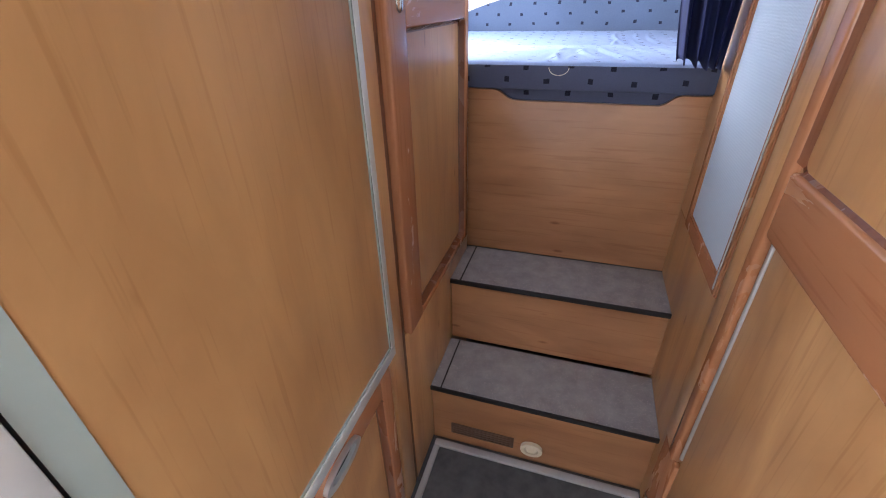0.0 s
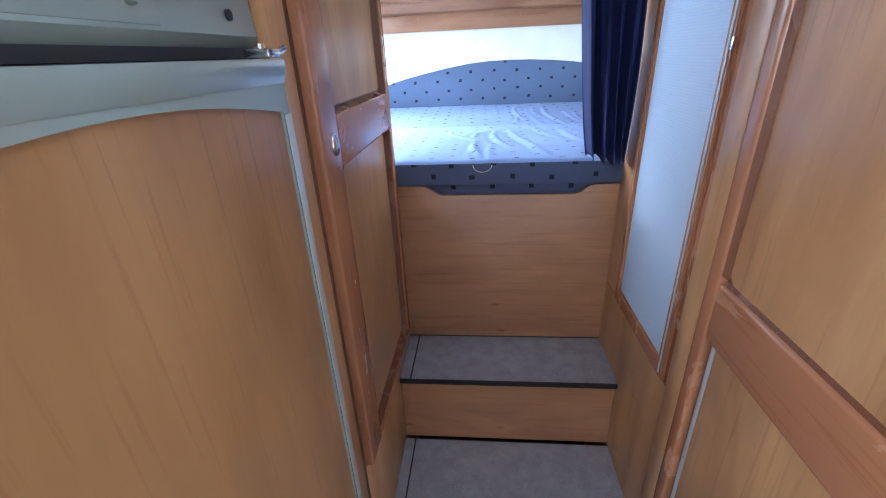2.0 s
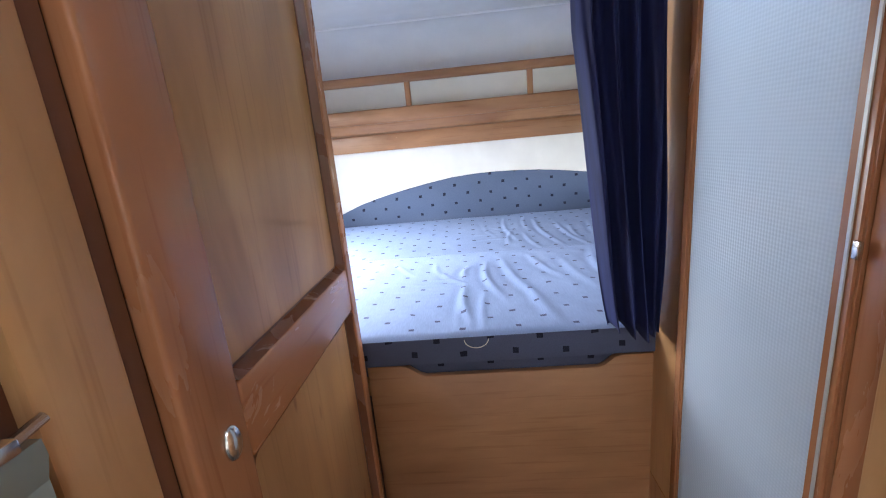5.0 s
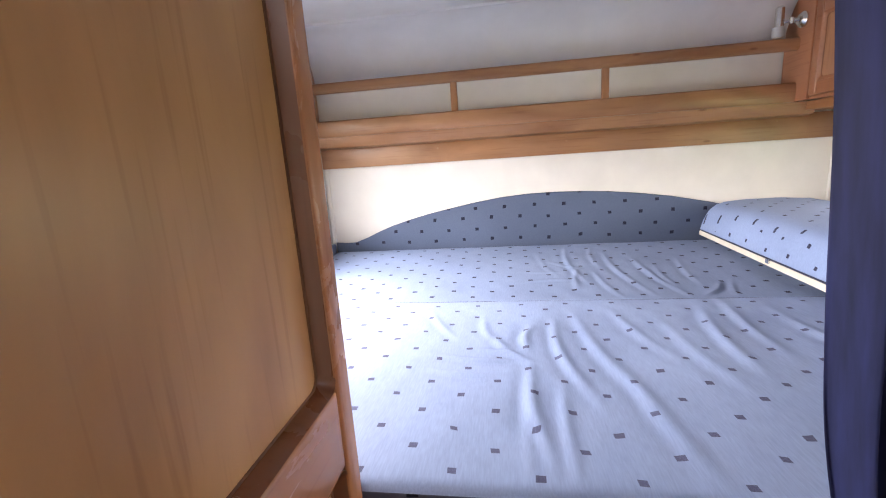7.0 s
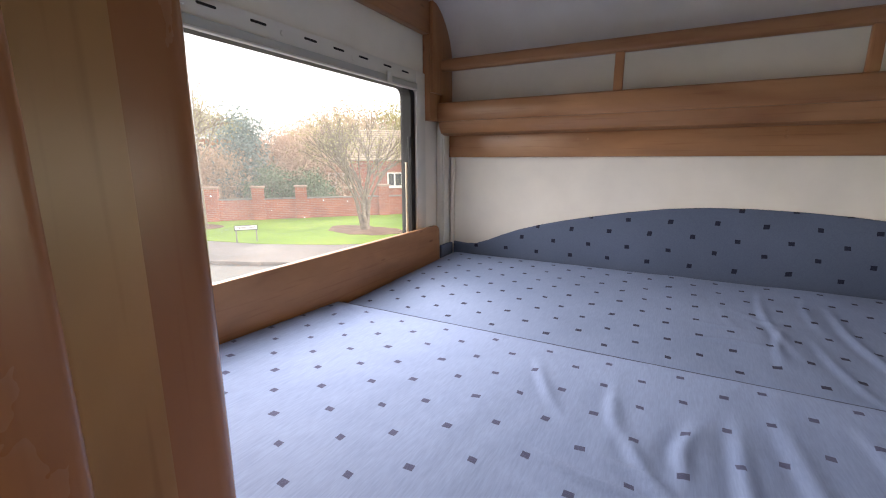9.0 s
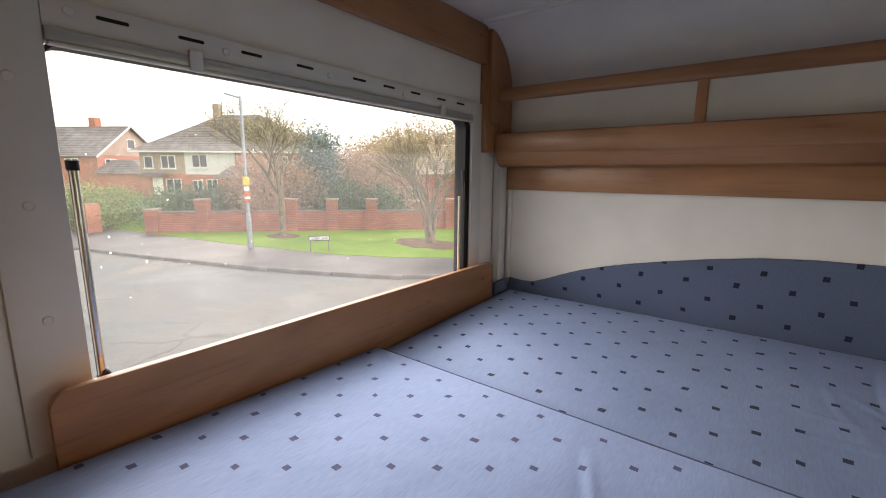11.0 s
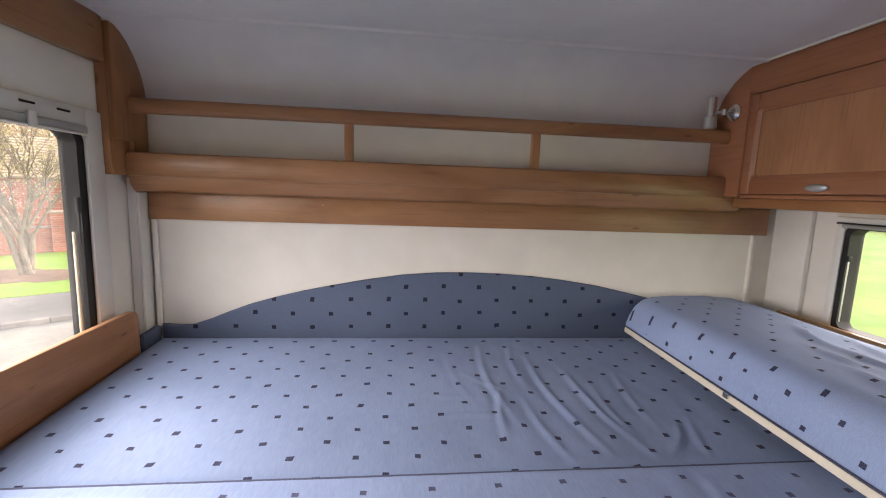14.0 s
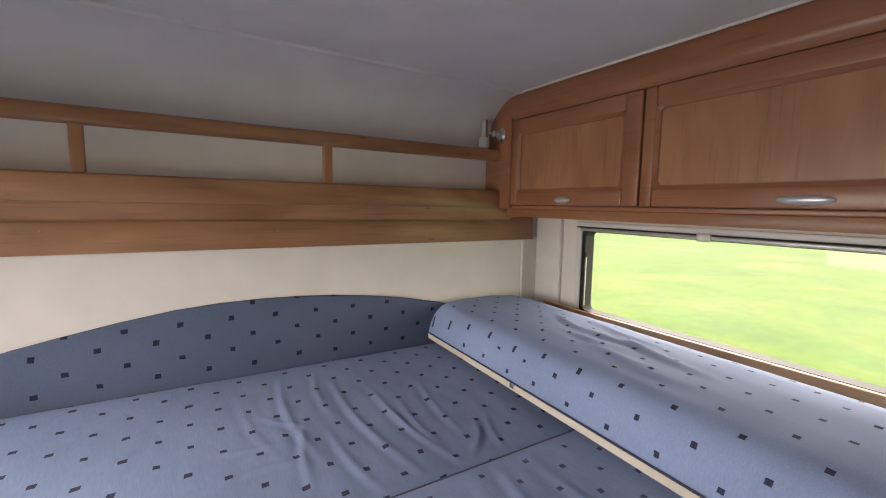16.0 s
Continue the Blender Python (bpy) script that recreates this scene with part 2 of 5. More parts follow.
cloth_cushion_side = dotted("blue_dotted_cover_side", "YZ", (0.1145, 0.096), (1.125, 1.052), (0.0056, 0.0056), BLUE, BLUE2, NAVY)
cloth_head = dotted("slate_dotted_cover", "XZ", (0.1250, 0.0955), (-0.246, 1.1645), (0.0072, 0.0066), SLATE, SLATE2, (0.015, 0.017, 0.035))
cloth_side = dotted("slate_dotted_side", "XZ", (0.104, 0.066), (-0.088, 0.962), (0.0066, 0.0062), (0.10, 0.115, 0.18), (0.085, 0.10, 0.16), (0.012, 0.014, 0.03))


def curtain_cloth():
    m, nt, n, l, b = node_mat("navy_curtain_cloth")
    v = coords(nt, (1, 1, 0.05), False)
    f = noise_tex(nt, v, 60, 4)
    r = ramp(n, [(0.3, (0.009, 0.012, 0.046)), (0.7, (0.019, 0.026, 0.100))])
    l.new(f, r.inputs[0])
    l.new(r.outputs[0], b.inputs["Base Color"])
    b.inputs["Roughness"].default_value = 0.7
    b.inputs["Sheen Weight"].default_value = 0.04
    b.inputs["Sheen Tint"].default_value = (0.35, 0.42, 0.9, 1)
    b.inputs["Specular IOR Level"].default_value = 0.25
    bump(nt, b, noise_tex(nt, coords(nt), 700, 2), 0.1, 0.0006)
    return m


curtain_mat = curtain_cloth()


def ripple_plastic():
    m, nt, n, l, b = node_mat("rippled_translucent_acrylic")
    tc = n.new("ShaderNodeTexCoord")
    wv = n.new("ShaderNodeTexWave")
    wv.bands_direction = "Z"
    wv.inputs["Scale"].default_value = 62.0
    wv.inputs["Distortion"].default_value = 0.0
    l.new(tc.outputs["Object"], wv.inputs["Vector"])
    wy = n.new("ShaderNodeTexWave")
    wy.bands_direction = "Y"
    wy.inputs["Scale"].default_value = 62.0
    l.new(tc.outputs["Object"], wy.inputs["Vector"])
    add = n.new("ShaderNodeMath")
    add.operation = "ADD"
    l.new(wv.outputs["Fac"], add.inputs[0])
    l.new(wy.outputs["Fac"], add.inputs[1])
    # light and dark of the ripples, also painted into the base colour
    tint = ramp(n, [(0.15, (0.50, 0.56, 0.62)), (0.85, (0.66, 0.72, 0.78))])
    half = n.new("ShaderNodeMath")
    half.operation = "MULTIPLY"
    half.inputs[1].default_value = 0.5
    l.new(add.outputs[0], half.inputs[0])
    l.new(half.outputs[0], tint.inputs[0])
    l.new(tint.outputs[0], b.inputs["Base Color"])
    b.inputs["Roughness"].default_value = 0.28
    tr = n.new("ShaderNodeBsdfTranslucent")
    tr.inputs["Color"].default_value = (0.72, 0.80, 0.88, 1)
    mx = n.new("ShaderNodeMixShader")
    mx.inputs[0].default_value = 0.55
    l.new(b.outputs[0], mx.inputs[1])
    l.new(tr.outputs[0], mx.inputs[2])
    l.new(mx.outputs[0], n["Material Output"].inputs["Surface"])
    bump(nt, b, add.outputs[0], 0.35, 0.0012)
    return m


ripple_mat = ripple_plastic()


def clear_pane(name, tint, gloss):
    m, nt, n, l, b = node_mat(name)
    t = n.new("ShaderNodeBsdfTransparent")
    t.inputs["Color"].default_value = (*tint, 1)
    g = n.new("ShaderNodeBsdfGlossy")
    g.inputs["Roughness"].default_value = 0.03
    mx = n.new("ShaderNodeMixShader")
    mx.inputs[0].default_value = gloss
    l.new(t.outputs[0], mx.inputs[1])
    l.new(g.outputs[0], mx.inputs[2])
    # a thin translucent film that paints the hazy glare over the view
    film = n.new("ShaderNodeBsdfTranslucent")
    film.inputs["Color"].default_value = (0.9, 0.9, 0.9, 1)
    hz = ramp(n, [(0.35, (0.018, 0.018, 0.018)), (0.75, (0.032, 0.032, 0.032))])
    l.new(noise_tex(nt, coords(nt), 4.0, 5), hz.inputs[0])
    mx2 = n.new("ShaderNodeMixShader")
    l.new(hz.outputs[0], mx2.inputs[0])
    l.new(mx.outputs[0], mx2.inputs[1])
    l.new(film.outputs[0], mx2.inputs[2])
    l.new(mx2.outputs[0], n["Material Output"].inputs["Surface"])
    return m


pane_mat = clear_pane("acrylic_pane", (0.98, 0.99, 0.98), 0.02)


def water_drop():
    m, nt, n, l, b = node_mat("clear_water")
    b.inputs["Base Color"].default_value = (1, 1, 1, 1)
    b.inputs["Transmission Weight"].default_value = 1.0
    b.inputs["IOR"].default_value, b.inputs["Roughness"].default_value = 1.33, 0.02
    return m


drop_mat = water_drop()


def outdoor(name, c1, c2, c3, scale, rough=0.9, bumps=0.3, fine=60.0):
    m, nt, n, l, b = node_mat(name)
    v = coords(nt, (1, 1, 1), False)
    a = noise_tex(nt, v, scale, 6, 0.6, 0.3)
    d = noise_tex(nt, v, fine, 4)
    r = ramp(n, [(0.3, c1), (0.5, c2), (0.72, c3)])
    l.new(a, r.inputs[0])
    q = ramp(n, [(0.3, (0.75, 0.75, 0.75)), (0.7, (1.1, 1.1, 1.1))])
    l.new(d, q.inputs[0])
    l.new(mix_col(nt, 0.8, r.outputs[0], q.outputs[0], "MULTIPLY"), b.inputs["Base Color"])
    b.inputs["Roughness"].default_value = rough
    bump(nt, b, d, bumps, 0.02)
    return m


grass_mat = outdoor("lawn_grass", (0.100, 0.215, 0.010), (0.155, 0.300, 0.014), (0.220, 0.345, 0.030), 0.55, fine=14.0)
field_mat = outdoor("field_grass", (0.080, 0.180, 0.014), (0.112, 0.240, 0.020), (0.215, 0.265, 0.050), 0.30, fine=3.0)


def worn_road():
    m, nt, n, l, b = node_mat("worn_concrete_road")
    v = coords(nt, (1, 1, 1), False)
    a = noise_tex(nt, v, 0.35, 6, 0.62, 0.6)
    r = ramp(n, [(0.36, (0.100, 0.125, 0.130)), (0.47, (0.135, 0.158, 0.160)), (0.54, (0.190, 0.203, 0.198)), (0.68, (0.27, 0.27, 0.25))])
    l.new(a, r.inputs[0])
    vo = n.new("ShaderNodeTexVoronoi")
    vo.feature = "DISTANCE_TO_EDGE"
    vo.inputs["Scale"].default_value = 0.8
    wob = n.new("ShaderNodeVectorMath")
    wob.operation = "MULTIPLY_ADD"
    tx_ = n.new("ShaderNodeTexNoise")
    tx_.inputs["Scale"].default_value = 1.3
    l.new(v, tx_.inputs["Vector"])
    l.new(tx_.outputs["Color"], wob.inputs[0])
    wob.inputs[1].default_value = (0.9, 0.9, 0.9)
    l.new(v, wob.inputs[2])
    l.new(wob.outputs[0], vo.inputs["Vector"])
    cr = ramp(n, [(0.002, (0.62, 0.62, 0.60)), (0.05, (1, 1, 1))])
    l.new(vo.outputs["Distance"], cr.inputs[0])
    broken = ramp(n, [(0.46, (0, 0, 0)), (0.56, (0.9, 0.9, 0.9))])
    l.new(noise_tex(nt, v, 0.22, 4), broken.inputs[0])
    c = mix_col(nt, broken.outputs[0], r.outputs[0], cr.outputs[0], "MULTIPLY")
    d = noise_tex(nt, v, 22, 4)
    q = ramp(n, [(0.3, (0.72, 0.72, 0.72)), (0.7, (1.12, 1.12, 1.12))])
    l.new(d, q.inputs[0])
    l.new(mix_col(nt, 0.8, c, q.outputs[0], "MULTIPLY"), b.inputs["Base Color"])
    wet = n.new("ShaderNodeMapRange")
    wet.inputs[1].default_value, wet.inputs[2].default_value = 0.35, 0.6
    wet.inputs[3].default_value, wet.inputs[4].default_value = 0.35, 0.8
    l.new(a, wet.inputs[0])
    l.new(wet.outputs[0], b.inputs["Roughness"])
    bump(nt, b, d, 0.15, 0.01)
    return m


road_mat = worn_road()
drive_mat = outdoor("pale_gravelly_kerbside", (0.19, 0.187, 0.172), (0.23, 0.224, 0.205), (0.29, 0.278, 0.252), 0.8, 0.8, 0.2, 20.0)
path_mat = outdoor("damp_asphalt_pavement", (0.085, 0.088, 0.092), (0.12, 0.122, 0.125), (0.17, 0.168, 0.165), 0.8, 0.5, 0.2, 30.0)
kerb_mat = outdoor("kerb_concrete", (0.16, 0.155, 0.145), (0.22, 0.21, 0.20), (0.28, 0.27, 0.25), 2.0, 0.8, 0.2, 40.0)
soil_mat = outdoor("leafy_soil", (0.10, 0.055, 0.032), (0.16, 0.095, 0.06), (0.24, 0.16, 0.10), 3.0, 0.95, 0.5, 30.0)
bark_mat = outdoor("grey_bark", (0.143, 0.117, 0.085), (0.221, 0.182, 0.130), (0.312, 0.260, 0.195), 6.0, 0.9, 0.4, 40.0)
tile_mat = outdoor("grey_roof_tiles", (0.176, 0.169, 0.162), (0.243, 0.230, 0.216), (0.324, 0.311, 0.284), 1.2, 0.7, 0.2, 12.0)
tan_mat = outdoor("tan_render", (0.345, 0.276, 0.213), (0.414, 0.333, 0.253), (0.483, 0.391, 0.299), 1.0, 0.9, 0.1, 20.0)
pale_mat = outdoor("white_render", (0.70, 0.70, 0.69), (0.75, 0.75, 0.74), (0.80, 0.80, 0.79), 1.0, 0.9, 0.1, 20.0)


def brickwork(name, c1, c2, mortar, sx):
    m, nt, n, l, b = node_mat(name)
    tc = n.new("ShaderNodeTexCoord")
    br = n.new("ShaderNodeTexBrick")
    br.inputs["Scale"].default_value = 1.0
    br.inputs["Brick Width"].default_value, br.inputs["Row Height"].default_value = 0.225, 0.075
    br.inputs["Mortar Size"].default_value = 0.008
    br.inputs["Color1"].default_value, br.inputs["Color2"].default_value = (*c1, 1), (*c2, 1)
    br.inputs["Mortar"].default_value = (*mortar, 1)
    l.new(tc.outputs["UV"], br.inputs["Vector"])
    big = noise_tex(nt, tc.outputs["Object"], sx, 4)
    q = ramp(n, [(0.3, (0.72, 0.70, 0.70)), (0.7, (1.12, 1.1, 1.08))])
    l.new(big, q.inputs[0])
    l.new(mix_col(nt, 0.9, br.outputs["Color"], q.outputs[0], "MULTIPLY"), b.inputs["Base Color"])
    b.inputs["Roughness"].default_value = 0.9
    bump(nt, b, br.outputs["Fac"], -0.4, 0.01)
    return m


brick_red = brickwork("red_brickwork", (0.425, 0.131, 0.081), (0.338, 0.100, 0.069), (0.375, 0.275, 0.225), 1.5)
brick_orange = brickwork("orange_brickwork", (0.546, 0.195, 0.111), (0.455, 0.156, 0.091), (0.468, 0.351, 0.286), 0.8)
pvc_white = plain("white_window_frame", (0.80, 0.80, 0.78), 0.4)
dark_pane = plain("dark_house_pane", (0.05, 0.06, 0.07), 0.08)
post_metal = plain("galvanised_post", (0.36, 0.40, 0.43), 0.45, 0.6, vary=0.1)
sign_white = plain("sign_white", (0.78, 0.78, 0.76), 0.5)
sign_yellow = plain("sign_yellow", (0.72, 0.55, 0.10), 0.5)
sign_red = plain("sign_orange_red", (0.65, 0.12, 0.04), 0.5)
sign_blue = plain("sign_blue", (0.10, 0.20, 0.45), 0.5)
sign_black = plain("sign_black", (0.02, 0.02, 0.02), 0.5)


def leaf(name, c1, c2):
    m, nt, n, l, b = node_mat(name)
    g = n.new("ShaderNodeNewGeometry")
    r = ramp(n, [(0.0, c1), (1.0, c2)])
    l.new(g.outputs["Random Per Island"], r.inputs[0])
    l.new(r.outputs[0], b.inputs["Base Color"])
    b.inputs["Roughness"].default_value = 0.75
    return m


leaf_olive = leaf("olive_spring_leaves", (0.270, 0.270, 0.090), (0.500, 0.450, 0.210))
leaf_twig = leaf("bare_brown_twigs", (0.400, 0.300, 0.200), (0.620, 0.460, 0.330))
leaf_russet = leaf("russet_shrub_twigs", (0.480, 0.320, 0.235), (0.640, 0.480, 0.370))
leaf_green = leaf("dark_evergreen_leaves", (0.075, 0.128, 0.075), (0.191, 0.276, 0.160))
leaf_blue = leaf("blue_green_conifer", (0.110, 0.180, 0.170), (0.260, 0.360, 0.340))
leaf_lime = leaf("pale_hedge_leaves", (0.175, 0.227, 0.079), (0.350, 0.420, 0.175))

# ---- mesh helpers ----


def mesh_of(name, bm, mats, smooth=True):
    bmesh.ops.recalc_face_normals(bm, faces=bm.faces)
    me = bpy.data.meshes.new(name)
    bm.to_mesh(me)
    bm.free()
    for m in (mats if isinstance(mats, (list, tuple)) else [mats]):
        me.materials.append(m)
    if smooth and len(me.polygons):
        me.polygons.foreach_set("use_smooth", [True] * len(me.polygons))
        me.set_sharp_from_angle(angle=radians(35))
    return me


def part(name, bm, material, parent=None, label=""):
    """One bmesh as one mesh object, under a thing or a part."""
    ob = new(name, mesh_of(name, bm, material))
    if parent is not None:
        ob.parent = parent
        ob.matrix_parent_inverse = (Matrix.Translation(parent.location) if parent.parent is None and parent.type == "EMPTY" else Matrix.Identity(4)).inverted()
    if label:
        ob["label"] = label
    return ob


def thing(name, at, label, category, group="", kind=""):
    e = new(name)
    e.empty_display_size = 0.1
    e.location = at
    return tagged(e, label, category, group, kind)


def structure(name, bm, material, label="", category=""):
    return tagged(part(name, bm, material), label, category, kind="structure")


def box(bm, x0, x1, y0, y1, z0, z1, bev=0.0, seg=2):
    r = bmesh.ops.create_cube(bm, size=1.0, matrix=Matrix.LocRotScale(((x0 + x1) / 2, (y0 + y1) / 2, (z0 + z1) / 2), None, (abs(x1 - x0), abs(y1 - y0), abs(z1 - z0))))
    if bev:
        es = list({e for v in r["verts"] for e in v.link_edges})
        bmesh.ops.bevel(bm, geom=es, offset=bev, segments=seg, profile=0.5, affect="EDGES", clamp_overlap=True)
    return bm


def boxed(*a, **k):
    return box(bmesh.new(), *a, **k)


def prism(bm, pts, axis, a0, a1, bev=0.0, seg=2):
    """A polygon drawn in the two other axes, in their order, pulled along one axis."""
    def put(p, a):
        c = list(p)
        c.insert("xyz".index(axis), a)
        return bm.verts.new(c)
    lo, hi = [put(p, a0) for p in pts], [put(p, a1) for p in pts]
    fs = [bm.faces.new(lo), bm.faces.new(hi[::-1])]
    for i in range(len(pts)):
        j = (i + 1) % len(pts)
        fs.append(bm.faces.new((lo[i], hi[i], hi[j], lo[j])))
    bmesh.ops.recalc_face_normals(bm, faces=fs)
    if bev:
        es = list({e for f in fs[:2] for e in f.edges})
        bmesh.ops.bevel(bm, geom=es, offset=bev, segments=seg, profile=0.5, affect="EDGES", clamp_overlap=True)
    return bm


def rod(bm, a, b, r, r2=None, seg=14):
    a, b = Vector(a), Vector(b)
    d = b - a
    m = Matrix.Translation((a + b) / 2) @ d.to_track_quat("Z", "Y").to_matrix().to_4x4()
    bmesh.ops.create_cone(bm, cap_ends=True, segments=seg, radius1=r, radius2=r if r2 is None else r2, depth=d.length, matrix=m)
    return bm


def rounded(c0, c1, r, n=5):
    """A rectangle with rounded corners, as points."""
    pts = []
    for cx, cy, a0 in ((c1[0] - r, c1[1] - r, 0), (c0[0] + r, c1[1] - r, 90), (c0[0] + r, c0[1] + r, 180), (c1[0] - r, c0[1] + r, 270)):
        for i in range(n + 1):
            a = radians(a0 + 90 * i / n)
            pts.append((cx + r * math.cos(a), cy + r * math.sin(a)))
    return pts


def ring(bm, outer, inner, axis, a0, a1):
    """A frame between two outlines of as many points."""
    def put(p, a):
        c = list(p)
        c.insert("xyz".index(axis), a)
        return bm.verts.new(c)
    sets = [[put(p, a) for p in o] for o, a in ((outer, a0), (outer, a1), (inner, a1), (inner, a0))]
    for s in range(4):
        for i in range(len(outer)):
            j = (i + 1) % len(outer)
            bm.faces.new((sets[s][i], sets[(s + 1) % 4][i], sets[(s + 1) % 4][j], sets[s][j]))
    bmesh.ops.recalc_face_normals(bm, faces=bm.faces)
    return bm


def holed(bm, axis, a0, a1, u0, u1, v0, v1, holes):
    """A slab along axis with rectangular holes (u0, u1, v0, v1), side by side along u."""
    def b(ua, ub, va, vb):
        k = "xyz".index(axis)
        lim = [(ua, ub), (va, vb)]
        lim.insert(k, (a0, a1))
        box(bm, *lim[0], *lim[1], *lim[2])
    at = u0
    for h in sorted(holes):
        b(at, h[0], v0, v1)
        b(h[0], h[1], v0, h[2])
        b(h[0], h[1], h[3], v1)
        at = h[1]
    b(at, u1, v0, v1)
    return bm


# ---- the vehicle's shell ----
GZ = -1.0
structure("floor", boxed(-0.975, 1.235, -3.0, 1.855, -0.05, 0.0), floor_mat, "dark grey hard-wearing vehicle floor covering", "floor")
structure("trim", boxed(-0.279, 0.284, -0.025, -0.004, 0.0005, 0.012, 0.003), floor_edge, "pale edging where floor meets the steps", "trim")
structure("trim", boxed(-0.279, -0.262, -1.1, -0.025, 0.0005, 0.011, 0.003), floor_edge, "pale edging of the floor covering", "trim")
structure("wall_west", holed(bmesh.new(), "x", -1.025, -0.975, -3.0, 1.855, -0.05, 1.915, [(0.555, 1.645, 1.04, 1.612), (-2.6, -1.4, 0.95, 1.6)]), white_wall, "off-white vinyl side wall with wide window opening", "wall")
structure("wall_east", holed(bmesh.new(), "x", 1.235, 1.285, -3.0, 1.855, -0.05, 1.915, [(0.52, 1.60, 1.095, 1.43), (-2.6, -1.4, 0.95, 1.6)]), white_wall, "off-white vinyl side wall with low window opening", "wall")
structure("wall_rear", boxed(-1.025, 1.285, 1.856, 1.90, -0.05, 1.96), white_wall, "off-white vinyl rear wall behind the bed", "wall")
# the opening is unseen, added only to let the front fill in
structure("wall_front", holed(bmesh.new(), "y", -3.05, -3.001, -1.025, 1.285, -0.05, 1.96, [(-0.9, -0.25, 0.95, 1.6)]), white_wall, "plain off-white front wall with an added unseen light opening", "wall")
bm = bmesh.new()
# gaps over passage and washroom are unseen, added for the roof lights
for x0, x1, y0, y1 in ((-1.025, -0.3, -3, 1.655), (-0.3, 0.3, -3, -0.95), (-0.3, 0.3, -0.45, 1.655), (0.3, 0.36, -3, 1.655), (0.36, 0.58, -3, 0.02), (0.36, 0.58, 0.28, 1.655), (0.58, 1.285, -3, 1.655)):
    box(bm, x0, x1, y0, y1, 1.916, 1.955)
# cove that runs down to the rear wall
arc = [(1.655 + 0.200 * math.sin(radians(a)), 1.916 - 0.22 * (1 - math.cos(radians(a)))) for a in range(0, 91, 9)]
prism(bm, arc + [(1.855, 1.955), (1.655, 1.955)], "x", -0.975, 1.235)
structure("ceiling", bm, ceiling_mat, "pale grey lined ceiling curving down at the rear", "ceiling")
bm = bmesh.new()
prism(bm, [(1.640, 1.9158), (1.644, 1.9085), (1.658, 1.9085), (1.664, 1.9150)], "x", -0.93, 0.94)
structure("trim", bm, ceiling_mat, "narrow pale joint strip across the ceiling", "trim")
bm = bmesh.new()
box(bm, -0.972, -0.946, 1.8, 1.855, 1.0, 1.5, 0.004)
box(bm, -0.9458, -0.9375, 1.8, 1.855, 1.0, 1.4525, 0.003)
structure("trim", bm, white_panel, "white vertical corner trim by the bed", "trim")
bm = bmesh.new()
box(bm, -0.9295, -0.915, 1.8425, 1.855, 1.0, 1.3685, 0.003)
structure("trim", bm, white_wall, "slim white corner strip by the bed", "trim")
structure("trim", boxed(1.215, 1.2345, 1.70, 1.838, 1.0, 1.4715, 0.004), white_panel, "white corner trim beside the low window", "trim")
structure("trim", boxed(1.14, 1.153, 1.842, 1.8555, 1.0, 1.372, 0.003), white_wall, "slim white strip on the rear wall", "trim")
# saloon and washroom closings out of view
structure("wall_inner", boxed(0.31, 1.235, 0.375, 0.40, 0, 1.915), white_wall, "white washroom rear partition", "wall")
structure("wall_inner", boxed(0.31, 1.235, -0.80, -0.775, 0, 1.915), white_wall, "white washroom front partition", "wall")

# ---- steps ----
for k in (0, 1):
    st = thing("step", (0, 0.2 * k, 0.225 * k), "wooden step with speckled grey tread and black nosing", "step", "steps up to the bed")
    y0, z0 = 0.2 * k, 0.225 * k
    part("riser", boxed(-0.291, 0.2895, y0 + 0.010, y0 + 0.026, z0 + (0.0 if k == 0 else 0.002), z0 + 0.212), board_x, st)
    part("tread", boxed(-0.291, 0.2895, y0 + 0.004, y0 + 0.20, z0 + 0.2125, z0 + 0.2245), tread_mat, st)
    part("nosing", boxed(-0.291, 0.2895, y0 - 0.003, y0 + 0.0038, z0 + 0.212, z0 + 0.226, 0.002), black_rubber, st, "black edge strip")
    part("inlay", boxed(-0.2635, -0.2595, y0 + 0.004, y0 + 0.199, z0 + 0.2246, z0 + 0.2255), black_rubber, st, "thin black inlaid line")
v = thing("wall_vent", (-0.15, 0.008, 0.05), "brown slotted vent set into the lower riser", "vent")
part("frame", boxed(-0.235, -0.052, 0.005, 0.0095, 0.040, 0.082, 0.002), brown_vent, v)
for i in range(4):
    part("slat", boxed(-0.228, -0.060, 0.0025, 0.0049, 0.045 + 0.009 * i, 0.050 + 0.009 * i, 0.001), brown_vent, v)
s = thing("air_outlet", (-0.002, 0.006, 0.058), "round cream plastic air outlet in the lower riser", "air outlet")
bm = bmesh.new()
ring(bm, [(-0.002 + 0.030 * math.cos(radians(a)), 0.058 + 0.025 * math.sin(radians(a))) for a in range(0, 360, 15)], [(-0.002 + 0.020 * math.cos(radians(a)), 0.058 + 0.016 * math.sin(radians(a))) for a in range(0, 360, 15)], "y", -0.001, 0.0098)
part("ring", bm, cream, s)
part("cover", rod(bmesh.new(), (-0.002, 0.0096, 0.058), (-0.002, 0.003, 0.058), 0.017, 0.015, 20), cream, s)

# ---- bed ----
bed = thing("bed_base", (0, 0.4, 0), "wooden bed base panel with a dipped upper edge", "bed")
front = [(-0.2945, 0.452), (0.3085, 0.452), (0.3085, 0.935), (0.228, 0.934), (0.214, 0.930), (0.196, 0.915), (0.182, 0.909), (-0.172, 0.910), (-0.186, 0.915), (-0.207, 0.931), (-0.222, 0.936), (-0.2945, 0.938)]
